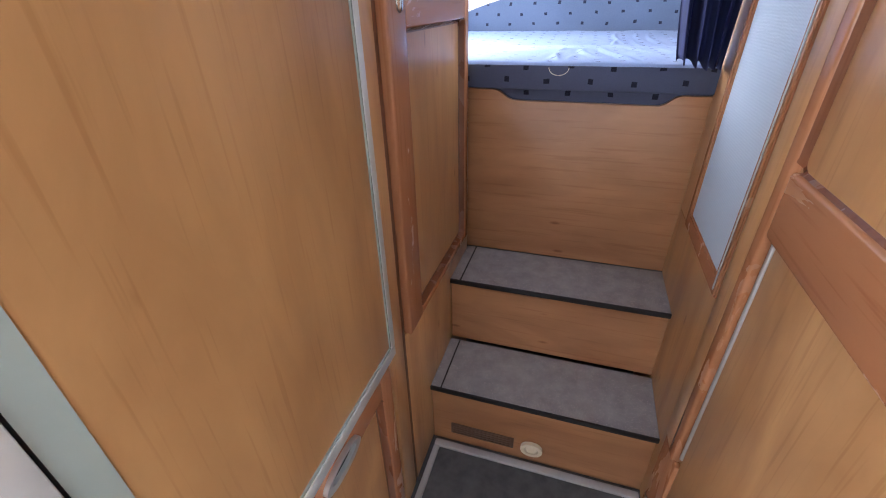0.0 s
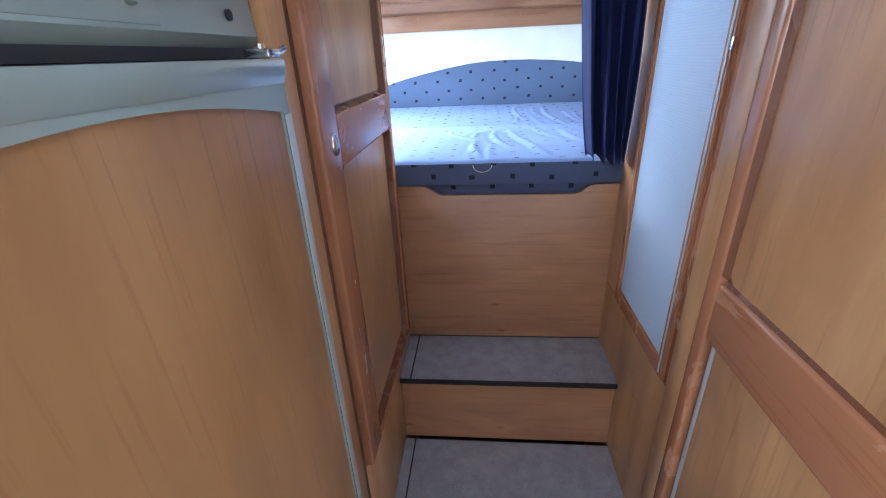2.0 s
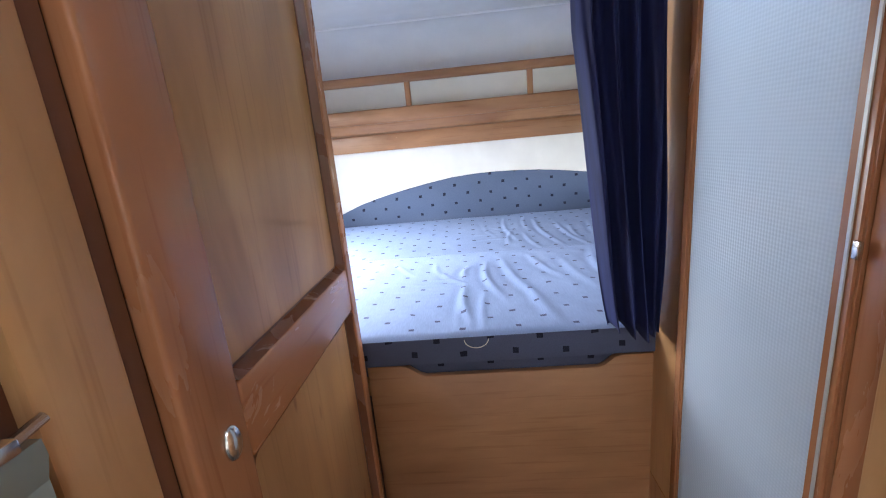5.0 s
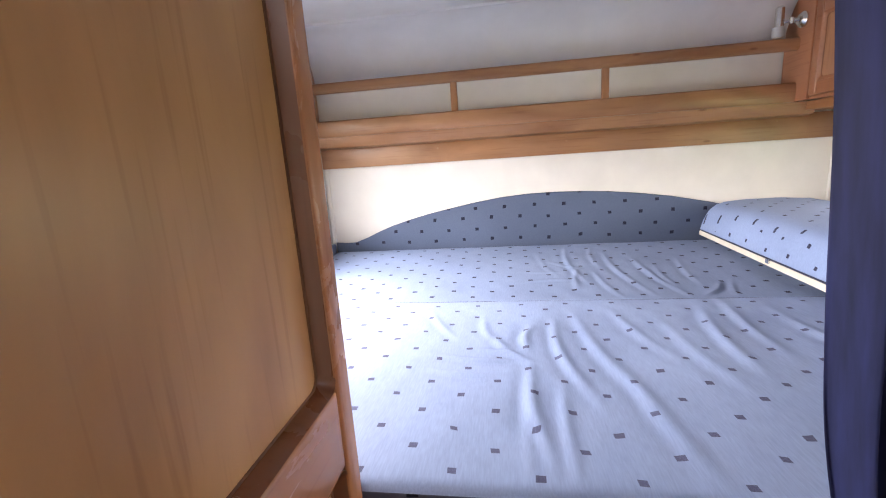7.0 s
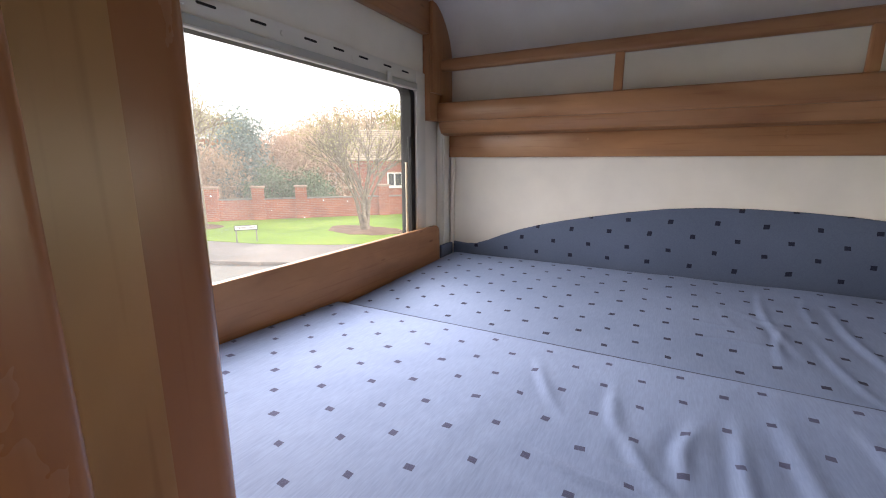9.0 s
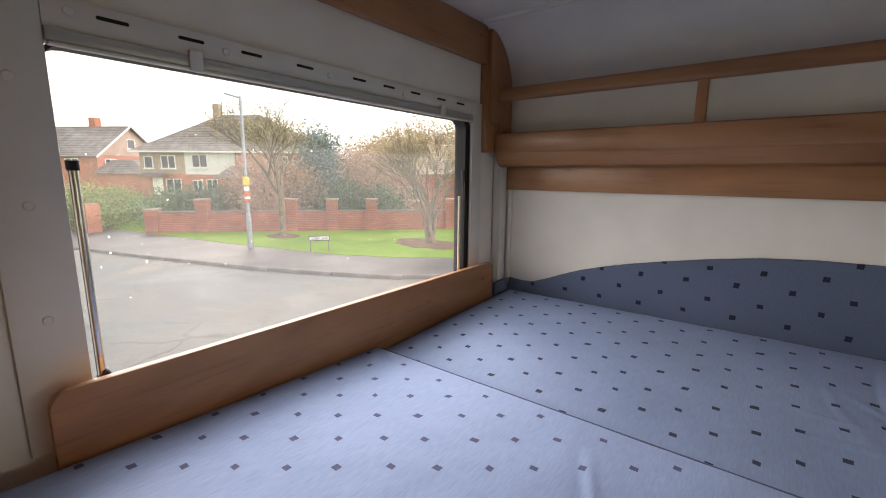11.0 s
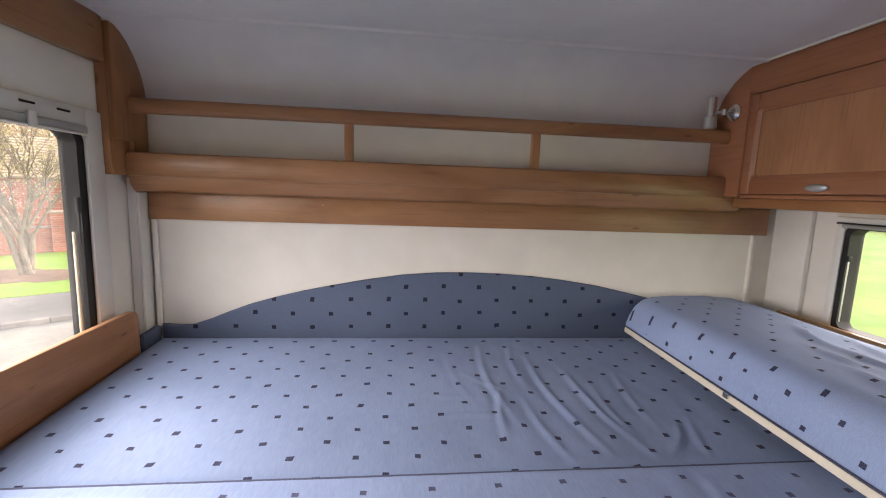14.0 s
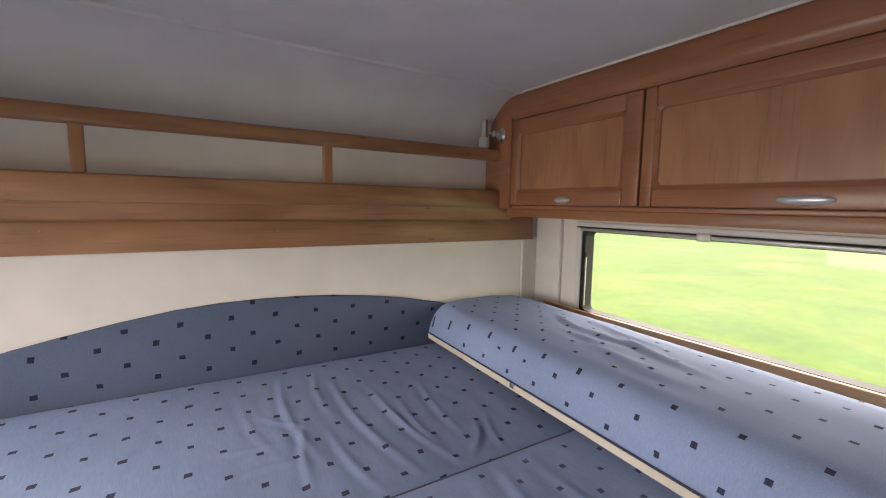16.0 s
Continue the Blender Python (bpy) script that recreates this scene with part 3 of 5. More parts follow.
part("front_panel", prism(bmesh.new(), front, "y", 0.401, 0.416, 0.0015), board_x, bed)
part("slatted_base", boxed(-0.974, 1.234, 0.418, 1.854, 0.86, 0.90), wood_x, bed)


def fold(x, y, p, q, wide, high, bend=0.0):
    """Height of one crease in the cloth between two points."""
    ax, ay = p
    bx, by = q
    dx, dy = bx - ax, by - ay
    ln = math.hypot(dx, dy)
    t = ((x - ax) * dx + (y - ay) * dy) / (ln * ln)
    s = ((x - ax) * dy - (y - ay) * dx) / ln - bend * math.sin(math.pi * max(0, min(1, t)))
    f = 1.0 if 0 <= t <= 1 else math.exp(-((min(abs(t), abs(t - 1)) * ln / (wide * 2.5)) ** 2))
    f *= 0.35 + 0.65 * math.sin(math.pi * max(0.0, min(1.0, t))) if 0 <= t <= 1 else 0.35
    return high * f * (math.exp(-((s / wide) ** 2)) - 0.45 * math.exp(-(((s - 1.7 * wide) / (1.3 * wide)) ** 2)))


FRONT_FOLDS = [((-0.319, 1.02), (-0.246, 0.868), 0.008, 0.0050, 0.006), ((-0.182, 0.985), (-0.165, 0.858), 0.008, 0.0050, 0.005),
               ((-0.073, 0.908), (-0.085, 0.800), 0.009, 0.0085, 0.008), ((-0.015, 0.954), (0.015, 0.598), 0.010, 0.0085, 0.020),
               ((-0.175, 0.789), (-0.088, 0.738), 0.008, 0.0075, -0.014), ((-0.266, 0.765), (-0.100, 0.741), 0.007, 0.0060, 0.010),
               ((-0.267, 0.702), (-0.142, 0.675), 0.008, 0.0045, 0.006), ((-0.083, 0.707), (-0.070, 0.450), 0.009, 0.0085, 0.010),
               ((-0.097, 0.640), (-0.100, 0.430), 0.007, 0.0040, 0.0), ((0.040, 1.002), (0.102, 0.580), 0.012, 0.0065, 0.016),
               ((0.138, 1.019), (0.185, 0.760), 0.011, 0.0055, 0.010), ((0.349, 1.037), (0.305, 0.700), 0.012, 0.0070, 0.014),
               ((0.420, 1.068), (0.389, 0.800), 0.011, 0.0060, 0.010), ((-0.150, 0.850), (-0.125, 0.790), 0.009, 0.0070, 0.004),
               ((0.086, 0.700), (0.116, 0.430), 0.012, 0.0050, 0.008), ((0.500, 1.02), (0.53, 0.70), 0.012, 0.0055, 0.010),
               ((0.230, 0.950), (0.255, 0.620), 0.012, 0.0045, 0.012), ((-0.034, 0.640), (-0.045, 0.410), 0.008, 0.0055, 0.004),
               ((-0.88, 1.09), (-0.80, 1.03), 0.010, 0.0060, 0.006), ((-0.86, 1.115), (-0.76, 1.075), 0.010, 0.0050, 0.0)]
REAR_FOLDS = [((0.117, 1.73), (0.128, 1.313), 0.0085, 0.0055, 0.022), ((0.216, 1.73), (0.199, 1.483), 0.0085, 0.0045, 0.012),
              ((0.252, 1.658), (0.291, 1.192), 0.0090, 0.0068, 0.022), ((0.338, 1.562), (0.381, 1.188), 0.0090, 0.0065, 0.018),
              ((0.378, 1.454), (0.381, 1.250), 0.0080, 0.0050, 0.010), ((0.479, 1.530), (0.450, 1.265), 0.0085, 0.0045, 0.010),
              ((-0.068, 1.321), (0.073, 1.334), 0.0070, 0.0042, -0.012), ((-0.059, 1.431), (0.047, 1.417), 0.0070, 0.0034, 0.006),
              ((0.427, 1.186), (0.502, 1.280), 0.0080, 0.0062, 0.010), ((0.545, 1.30), (0.50, 1.170), 0.0080, 0.0045, 0.006),
              ((0.045, 1.540), (0.123, 1.461), 0.0075, 0.0040, 0.004), ((0.123, 1.460), (0.090, 1.246), 0.0080, 0.0052, 0.008),
              ((0.172, 1.40), (0.205, 1.165), 0.0080, 0.0048, 0.010), ((0.0, 1.66), (0.05, 1.36), 0.0085, 0.0030, 0.012)]


def mattress(name, x0, x1, y0, y1, z0, z1, rise, folds, top_mat, side_mat, label, soft, seed):
    """A foam block in a cover: a creased top sheet that rolls over into the sides."""
    th = thing(name, ((x0 + x1) / 2, (y0 + y1) / 2, z0), label, "mattress", "bed mattresses")
    nx, ny = int((x1 - x0) / 0.0065), int((y1 - y0) / 0.0065)
    verts, faces = [], []
    for j in range(ny + 1):
        for i in range(nx + 1):
            x, y = x0 + (x1 - x0) * i / nx, y0 + (y1 - y0) * j / ny
            e = min(x - x0, x1 - x, y - y0, y1 - y)
            z = z1 + rise * (y - y0) / (y1 - y0) - soft * (1 - min(1, e / (2.2 * soft))) ** 2.2
            lim = min(1, e / 0.03)
            z += 0.74 * sum(fold(x, y, *f) for f in folds) * lim
            z += 0.0030 * lim * noise.noise((x * 6, y * 6, seed)) + 0.0014 * lim * noise.noise((x * 26, y * 14, seed + 3))
            verts.append((x, y, z))
    for j in range(ny):
        for i in range(nx):
            a = j * (nx + 1) + i
            faces.append((a, a + 1, a + nx + 2, a + nx + 1))
    me = bpy.data.meshes.new("cover")
    me.from_pydata(verts, [], faces)
    me.materials.append(top_mat)
    me.polygons.foreach_set("use_smooth", [True] * len(me.polygons))
    ob = new("cover", me)
    ob.parent, ob.matrix_parent_inverse = th, Matrix.Translation(th.location).inverted()
    if y0 < 0.41:
        # added thin dark rod, draws the shadow line under the raised edge
        part("piping", rod(bmesh.new(), (x0 + 0.02, y1 - 0.003, z1 + rise - 0.0055), (x1 - 0.02, y1 - 0.003, z1 + rise - 0.0055), 0.0032, None, 8), side_mat, th, "dark line for the shade along the seam")
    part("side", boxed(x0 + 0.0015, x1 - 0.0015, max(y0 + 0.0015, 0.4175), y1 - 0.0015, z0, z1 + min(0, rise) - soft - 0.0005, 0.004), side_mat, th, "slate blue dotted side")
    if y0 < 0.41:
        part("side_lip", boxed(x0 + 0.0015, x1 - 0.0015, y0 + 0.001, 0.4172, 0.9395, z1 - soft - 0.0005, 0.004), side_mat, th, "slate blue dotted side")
    return th


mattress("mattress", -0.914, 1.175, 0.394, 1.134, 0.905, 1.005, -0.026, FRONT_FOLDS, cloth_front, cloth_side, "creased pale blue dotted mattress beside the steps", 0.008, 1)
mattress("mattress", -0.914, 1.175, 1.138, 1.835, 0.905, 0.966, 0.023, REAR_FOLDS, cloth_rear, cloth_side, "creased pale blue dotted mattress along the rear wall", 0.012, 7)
# a stray thread hanging from the front edge
cu = bpy.data.curves.new("thread", "CURVE")
cu.dimensions, cu.bevel_depth = "3D", 0.0009
sp = cu.splines.new("POLY")
sp.points.add(16)
for i, p in enumerate(sp.points):
    a = math.pi * i / 16
    p.co = (-0.062 - 0.024 * math.cos(a), 0.3885, 0.9935 - 0.018 * math.sin(a), 1)
cu.materials.append(cream_cloth)
tagged(new("thread", cu), "loose pale thread looped from the mattress edge", "thread")

# headboard pad with an arched upper edge
arch = [(-0.912, 1.028), (-0.86, 1.024), (-0.817, 1.026), (-0.76, 1.046), (-0.70, 1.072), (-0.635, 1.097), (-0.55, 1.122), (-0.47, 1.142), (-0.385, 1.160), (-0.26, 1.184), (-0.135, 1.203), (-0.02, 1.212), (0.095, 1.214), (0.21, 1.211), (0.32, 1.204), (0.43, 1.192), (0.56, 1.173), (0.706, 1.142), (0.80, 1.12)]
head = thing("headboard", (-0.1, 1.845, 0.95), "slate blue dotted padded headboard with arched top", "headboard")
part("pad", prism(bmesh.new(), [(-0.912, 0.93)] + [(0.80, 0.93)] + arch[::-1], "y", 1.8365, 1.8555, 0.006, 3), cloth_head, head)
bm = bmesh.new()
box(bm, -0.9295, -0.9135, 1.742, 1.836, 0.93, 1.026, 0.006)
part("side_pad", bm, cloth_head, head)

# long cushion beside the low window
cush = thing("cushion", (0.87, 1.1, 1.01), "long pale blue dotted cushion with cream lining on the bed", "cushion")
prof = [(0.645, 1.028), (0.646, 1.045), (0.655, 1.085), (0.668, 1.115), (0.688, 1.133), (0.72, 1.143), (0.80, 1.150), (0.92, 1.150), (1.02, 1.143), (1.08, 1.130), (1.115, 1.105), (1.125, 1.06), (1.125, 1.028)]
ny = 170
verts, faces = [], []
fine_prof = []
for (xa, za), (xb, zb) in zip(prof, prof[1:]):
    k = max(1, int(math.hypot(xb - xa, zb - za) / 0.012))
    fine_prof += [(xa + (xb - xa) * i / k, za + (zb - za) * i / k) for i in range(k)]
fine_prof.append(prof[-1])
np_ = len(fine_prof)
CUSHION_SKEW = 0.042
CUSHION_FOLDS = [((0.904, 1.289), (0.915, 1.120), 0.012, 0.0070, 0.012), ((0.811, 1.178), (0.800, 1.000), 0.013, 0.0060, 0.010), ((0.960, 1.470), (0.888, 1.293), 0.012, 0.0065, 0.010),
                 ((0.781, 1.111), (0.783, 0.930), 0.013, 0.0050, 0.008), ((0.952, 1.228), (0.872, 0.936), 0.013, 0.0070, 0.014), ((0.840, 1.300), (0.845, 1.180), 0.012, 0.0060, 0.008), ((1.010, 1.350), (0.960, 1.100), 0.013, 0.0060, 0.012)]
for j in range(ny + 1):
    y = 0.47 + (1.832 - 0.47) * j / ny
    e = min(y - 0.47, 1.832 - y)
    q = 1 - 0.25 * (1 - min(1, e / 0.03)) ** 2
    for x, z in fine_prof:
        dz = sum(fold(x, y, *f) for f in CUSHION_FOLDS) if z > 1.1 else 0
        verts.append((x + CUSHION_SKEW * (y - 1.1), y, 1.028 + (z - 1.028) * q + dz + 0.002 * noise.noise((x * 9, y * 7, 4.0)) * (z > 1.05)))
for j in range(ny):
    for i in range(np_ - 1):
        a = j * np_ + i
        faces.append((a, a + np_, a + np_ + 1, a + 1))
faces.append(tuple(range(np_)))
faces.append(tuple(range(ny * np_ + np_ - 1, ny * np_ - 1, -1)))
me = bpy.data.meshes.new("cover")
me.from_pydata(verts, [], faces)
me.materials.append(cloth_cushion)
me.materials.append(cloth_cushion_side)
for p in me.polygons:
    p.use_smooth = True
    c = p.center
    if c.x < 0.672 or len(p.vertices) > 4:
        p.material_index = 1
cov = new("cover", me)
cov.parent, cov.matrix_parent_inverse = cush, Matrix.Translation(cush.location).inverted()
bm = boxed(0.640, 1.128, 0.462, 1.832, 1.0065, 1.027, 0.005)
for q in bm.verts:
    q.co.x += CUSHION_SKEW * (q.co.y - 1.1)
part("base", bm, cream_cloth, cush, "cream lining edge")
part("piping", rod(bmesh.new(), (0.6415 - 0.634 * CUSHION_SKEW, 0.466, 1.0295), (0.6415 + 0.73 * CUSHION_SKEW, 1.83, 1.0295), 0.0026, None, 8), plain("navy_piping", (0.05, 0.055, 0.10), 0.8), cush, "dark piping")
part("zip_pull", boxed(0.642, 0.6485, 1.306, 1.322, 1.018, 1.030, 0.001), chrome, cush, "small zip pull")

# ---- curtain ----
cur = thing("curtain", (0.21, 0.352, 1.0), "navy blue gathered curtain drawn to the side", "curtain")
verts, faces = [], []
nu, nv = 120, 60
for j in range(nv + 1):
    t = j / nv
    z = 1.014 + (1.885 - 1.014) * t
    left = 0.192 + (0.131 - 0.192) * min(1, t / 0.6) ** 0.85 - 0.015 * max(0, t - 0.6)
    for i in range(nu + 1):
        u = i / nu
        x = left + (0.279 - left) * u
        amp = 0.019 + 0.005 * (1 - t)
        y = 0.352 + amp * math.sin(u * 26 + 1.2 * math.sin(t * 2.2 + 1) + 0.8) + 0.006 * math.sin(u * 61 + 3 * t) + 0.010 * (1 - t) * math.sin(t * 9 + u * 9)
        verts.append((x, y, z + (0.006 * math.sin(u * 30) - 0.010 * u if j == 0 else 0)))
for j in range(nv):
    for i in range(nu):
        a = j * (nu + 1) + i
        faces.append((a, a + 1, a + nu + 2, a + nu + 1))
me = bpy.data.meshes.new("cloth")
me.from_pydata(verts, [], faces)
me.materials.append(curtain_mat)
me.polygons.foreach_set("use_smooth", [True] * len(me.polygons))
cl = new("cloth", me)
cl.parent, cl.matrix_parent_inverse = cur, Matrix.Translation(cur.location).inverted()
sol = cl.modifiers.new("thickness", "SOLIDIFY")
sol.thickness = 0.0015
part("rail", boxed(-0.27, 0.282, 0.345, 0.359, 1.888, 1.9155, 0.002), white_panel, cur, "white curtain rail")


# ---- panelled doors ----


def panelled_door(th, side, face, y0, y1, z0, z1, openings, stile_mat, rail_mat, panel_mat, deep=0.020, recess=0.0165, slope=0.005, edge_mat=None, groove=None):
    """A door in a plane of constant x. side: +1 where the room lies towards +x. openings: (y0, y1, z0, z1) of the panels, one above another."""
    back = face - side * deep
    for a, b in ((y0, min(o[0] for o in openings)), (max(o[1] for o in openings), y1)):
        part("stile", boxed(min(back, face), max(back, face), a, b, z0, z1, 0.0045, 3), stile_mat, th)
    at = z0
    ya, yb = min(o[0] for o in openings) + 0.0003, max(o[1] for o in openings) - 0.0003
    for o in sorted(openings, key=lambda o: o[2]):
        part("rail", boxed(min(back, face - side * 0.0008), max(back, face - side * 0.0008), ya, yb, at + 0.0003, o[2], 0.0045, 3), rail_mat, th)
        at = o[3]
    part("rail", boxed(min(back, face - side * 0.0008), max(back, face - side * 0.0008), ya, yb, at, z1 - 0.0003, 0.0045, 3), rail_mat, th)
    for o in openings:
        f = face - side * recess
        part("panel", boxed(min(back + side * 0.001, f), max(back + side * 0.001, f), o[0] - 0.002, o[1] + 0.002, o[2] - 0.002, o[3] + 0.002), panel_mat, th)
        # moulding round the panel
        bm = bmesh.new()
        r = 0.012
        ring(bm, rounded((o[0] - 0.001, o[2] - 0.001), (o[1] + 0.001, o[3] + 0.001), r), rounded((o[0] + slope, o[2] + slope), (o[1] - slope, o[3] - slope), r), "x", f - side * 0.001, f + side * 0.0012)
        for v in bm.verts:
            if abs(v.co.x - (f + side * 0.0012)) < 1e-5:
                half = slope * 0.5
                inside = o[0] + half < v.co.y < o[1] - half and o[2] + half < v.co.z < o[3] - half
                v.co.x += side * (0.0 if inside else recess - 0.003)
        part("moulding", bm, edge_mat or moulding_mat, th)
        # dark ring: shade in the groove, put into its colour
        bm = bmesh.new()
        ring(bm, rounded((o[0] + slope - 0.0015, o[2] + slope - 0.0015), (o[1] - slope + 0.0015, o[3] - slope + 0.0015), r), rounded((o[0] + slope + 0.004, o[2] + slope + 0.0025), (o[1] - slope - 0.004, o[3] - slope - 0.0025), r), "x", f - side * 0.001, f + side * 0.0006)
        part("groove", bm, groove or groove_shade_mat, th)


# wardrobe on the west side of the passage
w = thing("wardrobe", (-0.6, 0.12, 0), "pear wood wardrobe beside the steps with panelled door", "wardrobe")
part("carcase", boxed(-0.974, -0.302, -0.128, 0.372, 0.0, 1.915), wood_z, w)
part("lower_front", boxed(-0.3015, -0.292, -0.128, 0.395, 0.0, 0.520, 0.002), wood_z, w)
part("corner_post", prism(bmesh.new(), rounded((-0.346, 0.342), (-0.308, 0.407), 0.014, 6), "z", 0.5205, 1.9145), frame_z, w, "rounded reddish corner post")
part("end_panel", boxed(-0.974, -0.3465, 0.3725, 0.390, 0.9, 1.915), wood_z, w)
wd = part("door", boxed(-0.3012, -0.296, -0.122, 0.338, 0.527, 1.89), dark_gap, w, "panelled door with round chrome catch")
panelled_door(wd, 1, -0.277, -0.127, 0.3385, 0.524, 1.895, [(-0.054, 0.310, 0.545, 1.103), (-0.054, 0.310, 1.184, 1.80)], frame_z, frame_y, wood_z)
bm = bmesh.new()
bmesh.ops.create_uvsphere(bm, u_segments=20, v_segments=12, radius=1.0, matrix=Matrix.Translation((-0.2765, -0.082, 1.143)) @ Matrix.Diagonal((0.007, 0.0115, 0.0165, 1)))
part("catch", bm, chrome, wd, "oval chrome push catch")

# column between fridge and wardrobe
structure("trim", boxed(-0.34, -0.290, -0.2055, -0.1445, 0.0, 1.915, 0.004), wood_z, "upright pear wood column beside the fridge", "trim")
# the two recessed joints get their shade from the dark wood colour
structure("trim", boxed(-0.330, -0.301, -0.2215, -0.2058, 0.0, 1.915), groove_shade_mat, "dark recessed joint beside the fridge", "trim")
structure("trim", boxed(-0.320, -0.2935, -0.1443, -0.1285, 0.0, 1.915), groove_shade_mat, "dark recessed joint beside the wardrobe", "trim")

# fridge
fr = thing("fridge", (-0.55, -0.44, 0.56), "built-in fridge with grey frame and wooden door panel", "fridge")
FX = -0.272
part("body", boxed(-0.93, -0.305, -0.69, -0.2225, 0.565, 1.322), grey_plastic, fr)
fd = part("door", boxed(-0.3045, FX - 0.012, -0.685, -0.2235, 0.572, 1.256, 0.004), grey_plastic, fr)
arch_in = [(-0.2385, 0.590), (-0.2385, 1.208)] + [(-0.2385 - 0.4215 * i / 16, 1.208 + 0.022 * math.sin(math.pi * i / 16)) for i in range(1, 16)] + [(-0.660, 1.208), (-0.660, 0.590)]
outer = [(-0.2225, 0.586), (-0.2225, 1.245)] + [(-0.2225 - 0.4635 * i / 16, 1.2585) for i in range(1, 16)] + [(-0.686, 1.245), (-0.686, 0.586)]
part("door_frame", ring(bmesh.new(), outer, arch_in, "x", FX - 0.0118, FX), grey_plastic, fd, "grey plastic door surround")
part("door_panel", prism(bmesh.new(), arch_in, "x", FX - 0.0118, FX - 0.003), fridge_panel, fd, "pear wood door panel")
part("top_lip", prism(bmesh.new(), [(FX - 0.012, 1.2592), (FX + 0.004, 1.2592), (FX + 0.005, 1.250), (FX + 0.0005, 1.236)], "y", -0.686, -0.2225, 0.001), grey_plastic, fd)
part("bottom_bar", boxed(-0.3045, FX + 0.002, -0.688, -0.222, 0.562, 0.5855, 0.002), grey_strip, fd, "pale metal bottom bar")
part("side_strip", boxed(FX + 0.0004, FX + 0.002, -0.2370, -0.2230, 0.587, 1.205, 0.0006), grey_strip, fd, "pale metal edge strip")
PX = -0.290
fp = part("control_panel", prism(bmesh.new(), [(-0.3045, 1.270), (PX - 0.007, 1.270), (PX, 1.280), (PX - 0.003, 1.306), (PX - 0.003, 1.3205), (-0.3045, 1.3205)], "y", -0.686, -0.2228, 0.0015), grey_plastic, fr, "grey control panel")
part("dial_plate", boxed(PX - 0.0025, PX + 0.0003, -0.62, -0.366, 1.283, 1.309, 0.001), grey_plastic, fp)
part("knob", rod(bmesh.new(), (PX, -0.392, 1.2985), (PX + 0.0075, -0.392, 1.2985), 0.0048, 0.0040, 18), grey_plastic, fp, "small grey selector knob")
for i in range(4):
    bm = ring(bmesh.new(), [(-0.408 - 0.010 * i + 0.0026 * math.cos(radians(a)), 1.2975 + 0.0026 * math.sin(radians(a))) for a in range(0, 360, 30)], [(-0.408 - 0.010 * i + 0.0016 * math.cos(radians(a)), 1.2975 + 0.0016 * math.sin(radians(a))) for a in range(0, 360, 30)], "x", PX, PX + 0.0007)
    part("mark", bm, grey_mark, fp)
part("badge", boxed(PX, PX + 0.0008, -0.482, -0.455, 1.2965, 1.2985, 0.0003), grey_mark, fp, "pale plain badge bar")
part("hole", rod(bmesh.new(), (PX - 0.003, -0.270, 1.2965), (PX + 0.0004, -0.270, 1.2965), 0.0048, None, 18), dark_gap, fp)
part("latch_gap", boxed(-0.3044, -0.2885, -0.684, -0.2235, 1.2605, 1.2695), dark_gap, fr)
hg = part("hinge", boxed(-0.290, -0.264, -0.262, -0.234, 1.2605, 1.2685, 0.0015), chrome, fr, "chrome hinge")
part("pin", rod(bmesh.new(), (-0.268, -0.234, 1.2655), (-0.266, -0.220, 1.269), 0.003, None, 10), chrome, hg)
part("pin", rod(bmesh.new(), (-0.276, -0.252, 1.262), (-0.276, -0.252, 1.273), 0.004, None, 10), chrome, hg)

# cupboard above the fridge
cb = thing("cupboard", (-0.6, -0.45, 1.325), "overhead pear wood cupboard above the fridge", "cupboard")
part("body", boxed(-0.93, -0.302, -0.70, -0.2225, 1.3265, 1.915), wood_z, cb)
cd = part("door", boxed(-0.3015, -0.297, -0.69, -0.226, 1.335, 1.90), dark_gap, cb)
panelled_door(cd, 1, -0.277, -0.694, -0.2245, 1.327, 1.905, [(-0.62, -0.268, 1.371, 1.84)], frame_z, frame_y, wood_z)
bm = bmesh.new()
bmesh.ops.create_uvsphere(bm, u_segments=24, v_segments=12, radius=1.0, matrix=Matrix.Translation((-0.2775, -0.450, 1.347)) @ Matrix.Diagonal((0.010, 0.045, 0.0125, 1)))
part("handle", bm, silver, cd, "silver leaf-shaped handle")
part("screw", rod(bmesh.new(), (-0.278, -0.250, 1.369), (-0.2735, -0.250, 1.369), 0.0052, 0.0042, 14), chrome, cd)

# cupboard under the fridge
cl2 = thing("cupboard", (-0.6, -0.45, 0), "low pear wood cupboard under the fridge", "cupboard")
part("body", boxed(-0.93, -0.302, -0.70, -0.2225, 0.0, 0.558), wood_z, cl2)
cd = part("door", boxed(-0.3015, -0.297, -0.69, -0.24, 0.06, 0.55), dark_gap, cl2)
panelled_door(cd, 1, -0.279, -0.692, -0.236, 0.055, 0.556, [(-0.645, -0.275, 0.10, 0.492)], frame_z, frame_y, wood_z)


def recessed_handle(parent, y, z, x, half, tall, lean):
    """An oval cup handle: a silver rim round a dark hollow."""
    pts_o = [(y + half * math.cos(radians(a)), z + lean * math.cos(radians(a)) + tall * math.sin(radians(a))) for a in range(0, 360, 12)]
    pts_i = [(y + 0.72 * half * math.cos(radians(a)), z + 0.004 + lean * math.cos(radians(a)) + 0.58 * tall * math.sin(radians(a))) for a in range(0, 360, 12)]
    bm = bmesh.new()
    ring(bm, pts_o, pts_i, "x", x - 0.004, x + 0.008)
    h = part("handle", bm, silver, parent, "oval silver cup handle")
    part("hollow", prism(bmesh.new(), pts_i, "x", x - 0.004, x + 0.0005), dark_gap, h)


